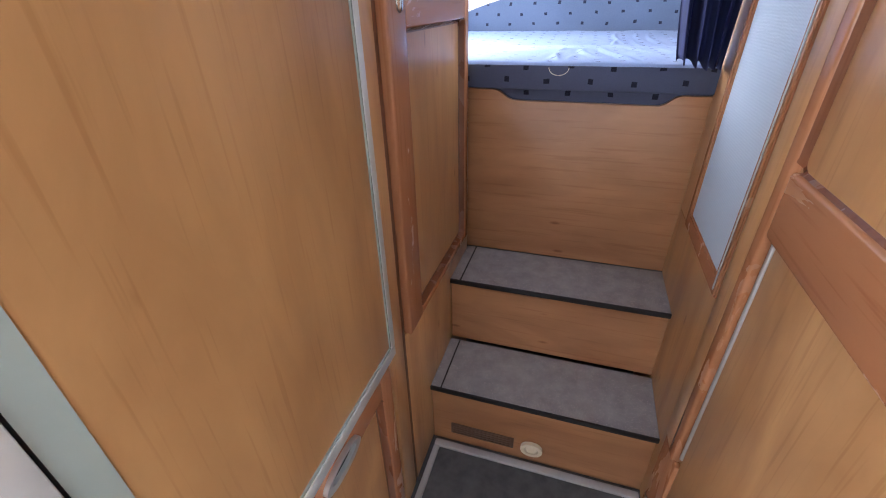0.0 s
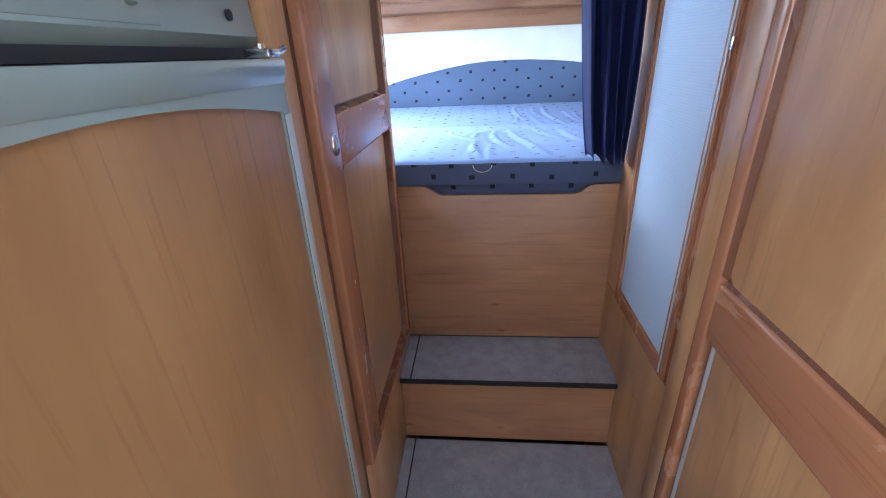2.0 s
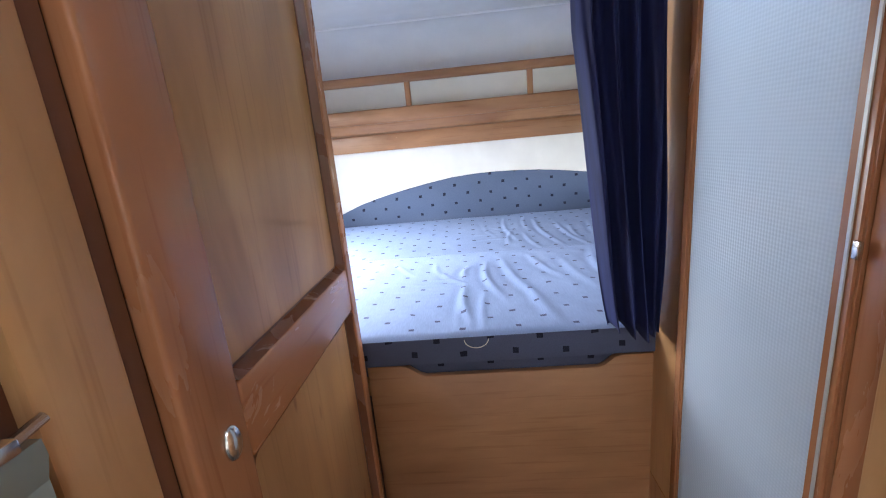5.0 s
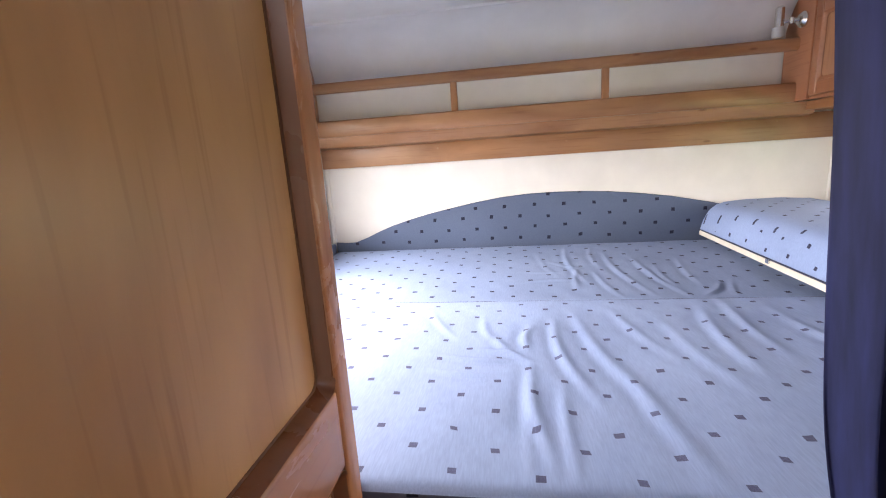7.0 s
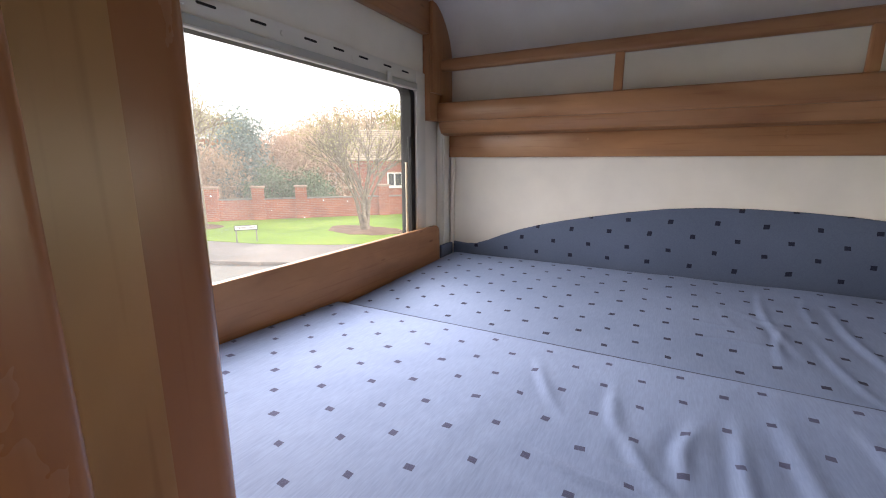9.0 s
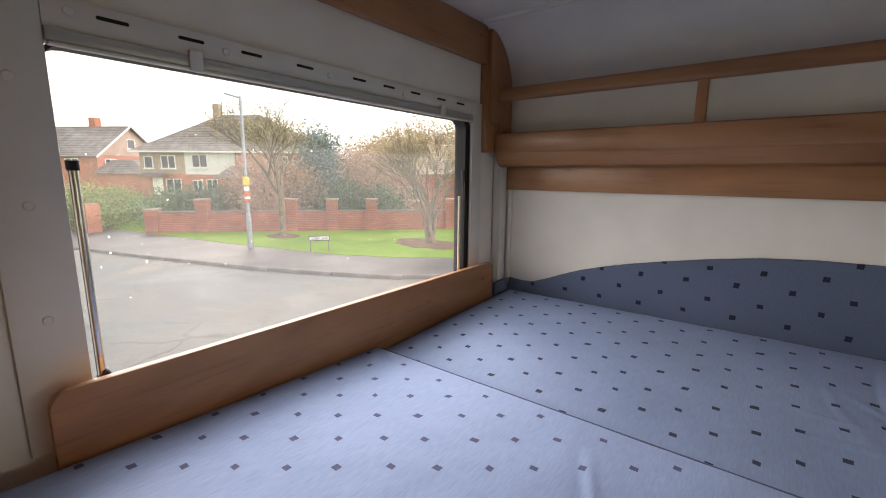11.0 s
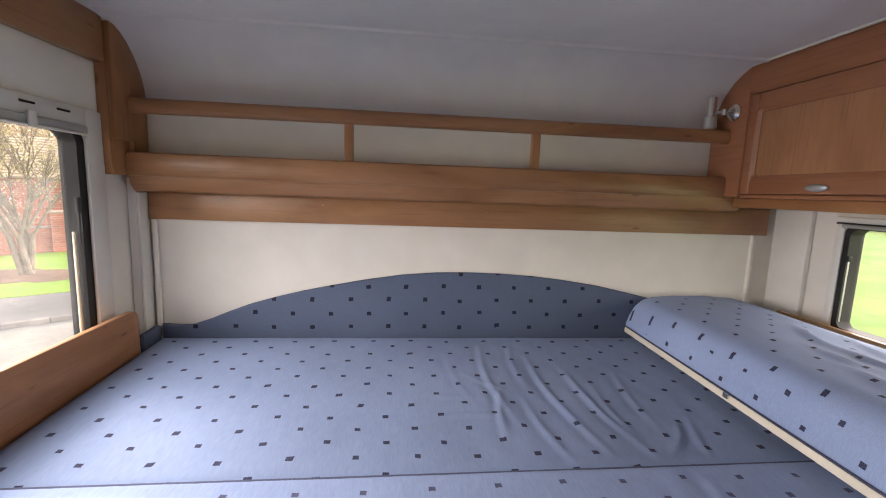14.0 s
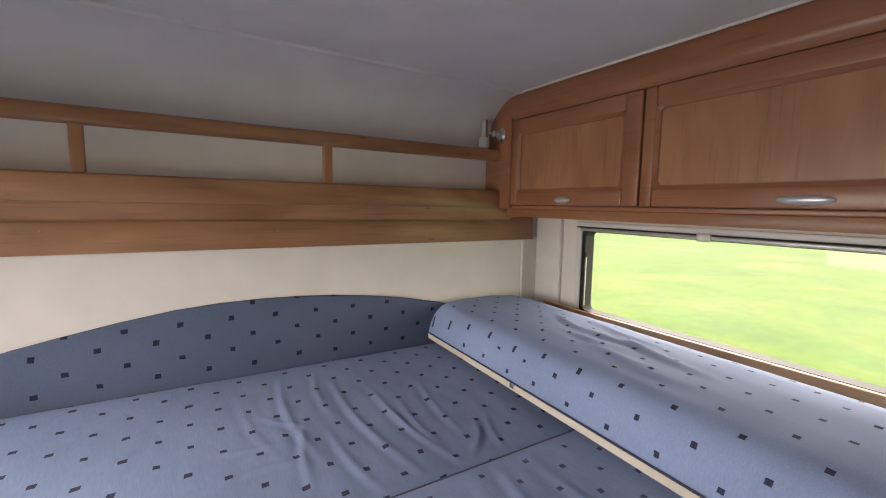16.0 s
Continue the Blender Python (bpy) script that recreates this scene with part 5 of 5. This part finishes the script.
def house_window(parent, m, wide, high, lights):
    """A window as part of a house, drawn in the plane of its wall, facing -y."""
    bm = bmesh.new()
    ring(bm, [(-wide / 2, 0), (wide / 2, 0), (wide / 2, high), (-wide / 2, high)], [(-wide / 2 + 0.07, 0.07), (wide / 2 - 0.07, 0.07), (wide / 2 - 0.07, high - 0.07), (-wide / 2 + 0.07, high - 0.07)], "y", -0.06, 0.03)
    for i in range(1, lights):
        x = -wide / 2 + wide * i / lights
        box(bm, x - 0.04, x + 0.04, -0.055, 0.03, 0.071, high - 0.071)
    o = part("window", bm, pvc_white)
    set_local(o, parent, m)
    p = part("pane", boxed(-wide / 2 + 0.05, wide / 2 - 0.05, -0.02, 0.0, 0.05, high - 0.05), dark_pane)
    set_local(p, o, Matrix.Identity(4))
    p = part("sill", boxed(-wide / 2 - 0.08, wide / 2 + 0.08, -0.12, 0.02, -0.08, -0.001), pvc_white)
    set_local(p, o, Matrix.Identity(4))


def tiled_roof(bm, planes, rows):
    """Roof planes, each from an eaves edge (a, b) to a ridge edge (c, d), built in overlapping courses."""
    for a, b, c, d in planes:
        a, b, c, d = map(Vector, (a, b, c, d))
        nrm = (b - a).cross(d - a).normalized()
        for i in range(rows):
            t0, t1 = i / rows, (i + 1) / rows + 0.012
            p = [a.lerp(d, t0) + nrm * 0.07, b.lerp(c, t0) + nrm * 0.07, b.lerp(c, min(1, t1)) + nrm * 0.02, a.lerp(d, min(1, t1)) + nrm * 0.02]
            q = [a.lerp(d, t0) + nrm * 0.0, b.lerp(c, t0) + nrm * 0.0]
            vs = [bm.verts.new(k) for k in p + q]
            bm.faces.new(vs[:4])
            bm.faces.new((vs[4], vs[5], vs[1], vs[0]))
    return bm


# pair of semi-detached houses across the road
hl, hr = Vector(place(-72.9, 47)), Vector(place(-53.8, 39.5))
ha = math.atan2(hr.y - hl.y, hr.x - hl.x)
W_, D_, E_ = (hr - hl).length, 9.0, 4.35
house = new("house")
tagged(house, "semi-detached brick house with tan and white rendered upper storey", "house")
house.matrix_world = Matrix.Translation((hl.x, hl.y, GZ)) @ Matrix.Rotation(ha, 4, "Z")
I4 = Matrix.Identity(4)
for nm, b_, mt, lab in (("wall", (0.3, W_ - 0.3, 0, D_, 0, 2.25), brick_orange, "orange brick ground storey"), ("wall", (0.3, W_ * 0.27, 0.02, D_ - 0.02, 2.2505, E_), tan_mat, "tan rendered upper storey"),
                        ("wall", (W_ * 0.27 + 0.001, W_ * 0.55, 0.02, D_ - 0.02, 2.2505, E_), pale_mat, "white rendered upper storey"), ("wall", (W_ * 0.55 + 0.001, W_ - 0.3, 0.0, D_, 2.2505, E_), brick_orange, "brick upper storey")):
    set_local(part(nm, uv_box(bmesh.new(), *b_), mt, None, lab), house, I4)
R0, R1 = (W_ * 0.36, D_ / 2, E_ + 3.6), (W_ * 0.58, D_ / 2, E_ + 3.6)
c00, c10, c11, c01 = (-0.2, -0.5, E_ - 0.1), (W_ + 0.2, -0.5, E_ - 0.1), (W_ + 0.2, D_ + 0.5, E_ - 0.1), (-0.2, D_ + 0.5, E_ - 0.1)
rf = part("roof", tiled_roof(bmesh.new(), [(c00, c10, R1, R0), (c10, c11, R1, R1), (c11, c01, R0, R1), (c01, c00, R0, R0)], 22), tile_mat, None, "grey tiled hipped roof")
set_local(rf, house, I4)
gt = part("gutter", boxed(-0.25, W_ + 0.25, -0.6, -0.48, E_ - 0.22, E_ - 0.08, 0.02), pvc_white)
set_local(gt, house, I4)
x = W_ * 0.325
ch = part("chimney", uv_box(bmesh.new(), x - 0.3, x + 0.3, D_ / 2 - 0.35, D_ / 2 + 0.35, E_ + 2.7, E_ + 4.6), tan_mat)
set_local(ch, rf, I4)
for fx, z, wd_, hg_, n_ in ((0.07, 2.75, 0.8, 1.05, 1), (0.18, 2.75, 1.3, 1.15, 2), (0.355, 2.85, 1.4, 1.15, 2), (0.20, 0.55, 1.4, 1.3, 2), (0.335, 0.65, 0.9, 1.1, 2), (0.415, 0.35, 1.0, 1.5, 2), (0.80, 2.7, 1.4, 1.2, 2), (0.72, 0.65, 1.8, 1.2, 3)):
    house_window(house, Matrix.Translation((W_ * fx, -0.005, z)), wd_, hg_, n_)
dr = part("door", boxed(W_ * 0.11 - 0.45, W_ * 0.11 + 0.45, -0.05, 0.02, 0.05, 1.95, 0.01), pvc_white, None, "pale front door")
set_local(dr, house, I4)
for quad in (((W_ * 0.04, -1.2, 2.05), (W_ * 0.18, -1.2, 2.05), (W_ * 0.18, -0.01, 2.35), (W_ * 0.04, -0.01, 2.35)), ((W_ * 0.50, -2.2, 1.95), (W_ * 0.80, -2.2, 1.95), (W_ * 0.77, -0.01, 3.0), (W_ * 0.53, -0.01, 3.0))):
    set_local(part("porch_roof", tiled_roof(bmesh.new(), [quad], 7), tile_mat), house, I4)
set_local(part("bay", uv_box(bmesh.new(), W_ * 0.66, W_ * 0.79, -1.9, -0.01, 0, 1.95), brick_orange), house, I4)

# gabled house farther along
h2 = new("house")
tagged(h2, "gabled brick house with tiled roof and white bargeboards", "house")
p2 = place(-72.9, 62)
h2.matrix_world = Matrix.Translation((*p2, GZ)) @ Matrix.Rotation(radians(121), 4, "Z")
set_local(part("wall", uv_box(bmesh.new(), -5.0, 3.6, 0, 14, 0, 4.2), brick_orange), h2, I4)
gb = bmesh.new()
prism(gb, [(-5.0, 4.2005), (3.6, 4.2005), (-0.7, 7.4)], "y", 0.0, 13.99)
set_local(part("gable", gb, brick_orange), h2, I4)
rf = part("roof", tiled_roof(bmesh.new(), [((-5.4, 14.4, 3.95), (-5.4, -0.4, 3.95), (-0.7, -0.4, 7.55), (-0.7, 14.4, 7.55)), ((4.0, -0.4, 3.95), (4.0, 14.4, 3.95), (-0.7, 14.4, 7.55), (-0.7, -0.4, 7.55))], 18), tile_mat)
set_local(rf, h2, I4)
bb = bmesh.new()
prism(bb, [(-5.45, 3.85), (-5.45, 4.05), (-0.7, 7.66), (4.05, 4.05), (4.05, 3.85), (-0.7, 7.42)], "y", -0.5, -0.41)
set_local(part("bargeboard", bb, pvc_white), h2, I4)
house_window(h2, Matrix.Translation((-0.5, -0.005, 5.0)), 1.1, 1.1, 1)
for x in (-3.4, 1.6):
    house_window(h2, Matrix.Translation((x, -0.005, 2.6)), 1.4, 1.2, 2)
for y in (3.0, 7.0, 10.5):
    house_window(h2, Matrix.Translation((-5.005, y, 2.6)) @ Matrix.Rotation(radians(-90), 4, "Z"), 1.6, 1.2, 2)
for y in (4.0, 10.0):
    set_local(part("chimney", uv_box(bmesh.new(), -1.1, -0.3, y - 0.4, y + 0.4, 7.0, 8.5), brick_orange), h2, I4)
set_local(part("lean_to", uv_box(bmesh.new(), -5.5, 3.0, -6.0, -0.02, 0, 2.3), brick_orange), h2, I4)
set_local(part("lean_to_roof", tiled_roof(bmesh.new(), [((-5.8, -6.3, 2.2), (3.3, -6.3, 2.2), (1.0, -2.5, 3.7), (-3.2, -2.5, 3.7)), ((3.3, -6.3, 2.2), (3.3, -0.02, 2.2), (1.0, -0.02, 3.7), (1.0, -2.5, 3.7)), ((-5.8, -0.02, 2.2), (-5.8, -6.3, 2.2), (-3.2, -2.5, 3.7), (-3.2, -0.02, 3.7))], 8), tile_mat), h2, I4)

# single-storey brick house to the north
h3 = new("house")
tagged(h3, "low red brick house with pale roof behind the wall", "house")
p3 = Vector(place(-44.5, 24.5))
q3 = Vector(place(-24, 25.5))
h3.matrix_world = Matrix.Translation((p3.x, p3.y, GZ)) @ Matrix.Rotation(math.atan2(q3.y - p3.y, q3.x - p3.x), 4, "Z")
W3 = (q3 - p3).length
set_local(part("wall", uv_box(bmesh.new(), 0, W3, 0, 7, 0, 2.5), brick_red), h3, I4)
set_local(part("roof", tiled_roof(bmesh.new(), [((-0.3, -0.4, 2.4), (W3 + 0.3, -0.4, 2.4), (W3 + 0.3, 3.5, 4.3), (-0.3, 3.5, 4.3)), ((W3 + 0.3, 7.4, 2.4), (-0.3, 7.4, 2.4), (-0.3, 3.5, 4.3), (W3 + 0.3, 3.5, 4.3))], 14), tan_mat, None, "pale tiled roof"), h3, I4)
for f in (0.12, 0.485, 0.8):
    house_window(h3, Matrix.Translation((W3 * f, -0.005, 0.95)), 1.25, 0.8, 3)

# lamp post with notices
pb = place(-62.2, 15.0)
lpost = thing("street_lamp", (*pb, GZ), "galvanised street lamp post with yellow and red notices", "street lamp")
bm = bmesh.new()
rod(bm, (*pb, GZ), (*pb, GZ + 1.05), 0.085, 0.08, 16)
rod(bm, (*pb, GZ + 1.05), (*pb, GZ + 1.15), 0.08, 0.055, 16)
rod(bm, (*pb, GZ + 1.15), (*pb, GZ + 4.75), 0.055, 0.045, 16)
part("pole", bm, post_metal, lpost)
bm = rod(bmesh.new(), (*pb, GZ + 4.7), (pb[0] - 0.30, pb[1] - 0.35, GZ + 4.82), 0.03)
part("arm", bm, post_metal, lpost)
face = Vector((-0.142 - pb[0], 0.418 - pb[1], 0)).normalized()
rot = Matrix.Rotation(math.atan2(face.y, face.x) + math.pi / 2, 4, "Z")
for nm, z0, z1, w_, mt in (("notice", 2.03, 2.31, 0.13, sign_yellow), ("notice", 1.86, 2.0, 0.10, sign_white), ("notice", 1.70, 1.82, 0.11, sign_red), ("notice", 1.60, 1.68, 0.11, sign_white), ("notice", 1.50, 1.58, 0.11, sign_red)):
    bm = boxed(-0.75 * w_, 0.75 * w_, -0.09, -0.075, z0, z1, 0.003)
    bm.transform(Matrix.Translation((*pb, GZ)) @ rot)
    part(nm, bm, mt, lpost)

# street name plate
ps = place(-53.9, 13.6)
sg = thing("street_sign", (*ps, GZ), "white street name plate on two short posts", "street sign")
rs = Matrix.Translation((*ps, GZ)) @ Matrix.Rotation(math.atan2(0.418 - ps[1], -0.142 - ps[0]) + math.pi / 2, 4, "Z") @ Matrix.Diagonal((0.8, 0.8, 0.88, 1.0))
for x in (-0.34, 0.34):
    bm = boxed(x - 0.022, x + 0.022, -0.02, 0.02, 0, 0.56, 0.004)
    bm.transform(rs)
    part("post", bm, kerb_mat, sg)
bm = boxed(-0.38, 0.38, -0.045, -0.0205, 0.42, 0.565, 0.004)
bm.transform(rs)
pl = part("plate", bm, sign_white, sg)
bm = bmesh.new()
ring(bm, [(-0.395, 0.408), (0.395, 0.408), (0.395, 0.578), (-0.395, 0.578)], [(-0.372, 0.43), (0.372, 0.43), (0.372, 0.556), (-0.372, 0.556)], "y", -0.050, -0.0455)
bm.transform(rs)
part("border", bm, sign_black, pl)
tx = bpy.data.curves.new("lettering", "FONT")
tx.body, tx.size, tx.align_x, tx.extrude = "COBBS LANE", 0.106, "CENTER", 0.002
tx.materials.append(sign_black)
to = new("lettering", tx)
to.parent = pl
to.matrix_parent_inverse = I4
to.matrix_basis = rs @ Matrix.Translation((0, -0.0475, 0.455)) @ Matrix.Rotation(radians(90), 4, "X")


def limb(bm, a, b, r0, r1, seg=7):
    rod(bm, a, b, r0, r1, seg)


def grow(bm, tips, p, d, ln, r, depth, rng, spread):
    """Branches that fork and taper; their ends are gathered in tips."""
    q = p + d * ln
    rod(bm, p, q, r, r * 0.68, 6 if r > 0.02 else 4)
    tips.append((q, depth))
    if depth == 0:
        return
    for _ in range(3 if depth > 1 else 4):
        nd = (d + Vector((rng.uniform(-1, 1), rng.uniform(-1, 1), rng.uniform(-0.35, 0.75))) * spread).normalized()
        grow(bm, tips, p.lerp(q, rng.uniform(0.55, 1.0)), nd, ln * rng.uniform(0.6, 0.85), r * 0.6, depth - 1, rng, spread)


def leaves_at(points, per, radius, size, rng, stretch=1.0):
    verts, faces = [], []
    for p in points:
        for _ in range(per):
            c = Vector(p) + Vector((rng.gauss(0, 1), rng.gauss(0, 1), rng.gauss(0, 0.8))) * radius
            u = Vector((rng.uniform(-1, 1), rng.uniform(-1, 1), rng.uniform(-1, 1))).normalized()
            w_ = u.cross(Vector((rng.uniform(-1, 1), rng.uniform(-1, 1), rng.uniform(-1, 1)))).normalized()
            s = size * rng.uniform(0.6, 1.3)
            k = len(verts)
            verts += [c - u * s * stretch, c + w_ * s * 0.5, c + u * s * stretch, c - w_ * s * 0.5]
            faces.append((k, k + 1, k + 2, k + 3))
    return verts, faces


def crown_part(name, vf, mat, parent, label=""):
    me = bpy.data.meshes.new(name)
    me.from_pydata([tuple(v) for v in vf[0]], [], vf[1])
    me.materials.append(mat)
    o = new(name, me)
    o.parent = parent
    o.matrix_parent_inverse = Matrix.Translation(parent.location).inverted()
    if label:
        o["label"] = label
    return o


def tree(at, stems, height, r, leafmat, per, size, label, seed, spread=0.75, depth=4, leafr=0.22, lean=0.2, trunk=0.35):
    rng = random.Random(seed)
    t = thing("tree", (*at, GZ), label, "tree")
    bm, tips = bmesh.new(), []
    for s in range(stems):
        d = Vector((rng.uniform(-lean, lean), rng.uniform(-lean, lean), 1)).normalized()
        base = Vector((at[0] + rng.uniform(-0.12, 0.12) * (stems > 1), at[1] + rng.uniform(-0.12, 0.12) * (stems > 1), GZ - 0.05))
        top_ = base + d * height * trunk
        rod(bm, base, base.lerp(top_, 0.15), r * 1.5, r, 10)
        rod(bm, base.lerp(top_, 0.15), top_, r, r * 0.8, 10)
        for _ in range(4 if stems == 1 else 2):
            nd = (d + Vector((rng.uniform(-1, 1), rng.uniform(-1, 1), rng.uniform(0, 0.5))) * spread).normalized()
            grow(bm, tips, base.lerp(top_, rng.uniform(0.8, 1.0)), nd, height * 0.24, r * 0.55, depth - 1, rng, spread)
    part("trunk", bm, bark_mat, t)
    crown_part("crown", leaves_at([p for p, dp in tips if dp <= 2], per, leafr, size, rng, 1.0), leafmat, t)
    return t


tree(place(-58.3, 17.4), 1, 6.2, 0.12, leaf_olive, 12, 0.030, "small rounded street tree with sparse olive leaves", 3, 0.80, 5, 0.50, 0.05, 0.26)
tree(place(-38.9, 14.9), 5, 5.0, 0.080, leaf_olive, 5, 0.028, "many-stemmed bare tree on a soil patch", 8, 0.62, 5, 0.42, 0.20, 0.22)
pt = place(-39.2, 14.7)
slab("soil_patch", [(pt[0] + 1.5 * math.cos(radians(a)) * (1 + 0.12 * math.sin(radians(3 * a))), pt[1] + 0.95 * math.sin(radians(a)) * (1 + 0.1 * math.cos(radians(2 * a)) + 0.07 * math.sin(radians(7 * a)) + 0.05 * math.cos(radians(13 * a)))) for a in range(0, 360, 5)], GZ - 0.05, GZ + 0.02, soil_mat, "bare leafy soil under the tree", "ground")
pt = place(-58.3, 17.4)
slab("soil_patch", [(pt[0] + 0.7 * math.cos(radians(a)), pt[1] + 0.6 * math.sin(radians(a)) * (1 + 0.1 * math.cos(radians(2 * a)))) for a in range(0, 360, 20)], GZ - 0.05, GZ + 0.028, soil_mat, "bare leafy soil under the tree", "ground")


def shrub(at, wide, high, mat, label, seed, n=55, per=40, size=0.09, stretch=1.0, cone=False):
    """A bush of stems and small leaves, with an uneven outline."""
    rng = random.Random(seed)
    t = thing("shrub", (*at, GZ), label, "shrub")
    bm, pts = bmesh.new(), []
    for _ in range(n):
        a, q = rng.uniform(0, 2 * math.pi), math.sqrt(rng.random())
        z = high * rng.uniform(0.12, 1.0)
        rr = wide / 2 * q * ((1 - z / high) * 0.95 + 0.06 if cone else math.sqrt(max(0.05, 1 - (z / high) ** 2.2)))
        p = Vector((at[0] + rr * math.cos(a), at[1] + rr * math.sin(a), GZ + z))
        pts.append(p)
        rod(bm, (at[0] + rr * 0.4 * math.cos(a), at[1] + rr * 0.4 * math.sin(a), GZ), p, 0.025, 0.008, 4)
    part("stems", bm, bark_mat, t)
    crown_part("crown", leaves_at(pts, per, 0.06 * high + 0.08 * wide, size, rng, stretch), mat, t)
    return t


shrub(place(-53.6, 23), 3.0, 4.2, leaf_blue, "tall blue-green conifer behind the garden wall", 11, 110, 110, 0.06, 1.6, True)
shrub(place(-49.0, 25), 5.0, 3.5, leaf_russet, "russet bare shrub behind the garden wall", 12, 130, 190, 0.030, 3.0)
shrub(place(-45.0, 24), 4.2, 3.6, leaf_russet, "russet bare shrub behind the garden wall", 13, 120, 190, 0.030, 3.0)
shrub(place(-46.0, 20.5), 2.4, 1.7, leaf_green, "dark evergreen bush behind the garden wall", 14, 60, 110, 0.05)
shrub(place(-60.5, 22), 3.4, 2.8, leaf_russet, "brownish bare shrub behind the garden wall", 15, 90, 160, 0.030, 3.0)
shrub(place(-56.5, 22.5), 3.2, 2.6, leaf_twig, "brown bare shrub behind the garden wall", 16, 90, 160, 0.030, 3.0)
shrub(place(-50.5, 21), 2.6, 1.8, leaf_green, "dark evergreen bush behind the garden wall", 17, 60, 110, 0.05)
shrub(place(-69.5, 23.0), 3.6, 1.5, leaf_green, "dark green hedge bush behind the garden wall", 18, 70, 130, 0.05)
shrub(place(-65.0, 22.5), 3.4, 1.6, leaf_green, "dark green hedge bush behind the garden wall", 19, 70, 130, 0.05)
shrub(place(-78.0, 23.8), 3.2, 1.5, leaf_lime, "pale green garden hedge bush", 20, 80, 140, 0.05)
shrub(place(-82.5, 24.5), 4.2, 1.5, leaf_lime, "pale green garden hedge bush", 21, 90, 140, 0.05)
shrub(place(-75.0, 27), 2.6, 1.4, leaf_lime, "pale green garden hedge bush", 22, 70, 120, 0.05)
shrub(place(-40.5, 34), 9, 4.9, leaf_twig, "large bare tree crown in the distance", 23, 160, 110, 0.08, 3.0)
shrub(place(-45.0, 46), 9, 4.8, leaf_olive, "large olive tree crown in the distance", 24, 160, 90, 0.10, 2.0)
shrub(place(-34.5, 36), 8, 5.6, leaf_olive, "large olive tree crown in the distance", 25, 160, 90, 0.09, 2.0)
shrub(place(-83, 90), 14, 6, leaf_russet, "russet far-off tree crown", 26, 120, 40, 0.3, 1.5)
for i in range(7):
    shrub((48 + 3 * (i % 2), -12 + 10 * i), 11, 2.6 + 0.5 * (i % 3), leaf_twig, "low brown hedge along the field edge", 40 + i, 60, 40, 0.16, 1.6)
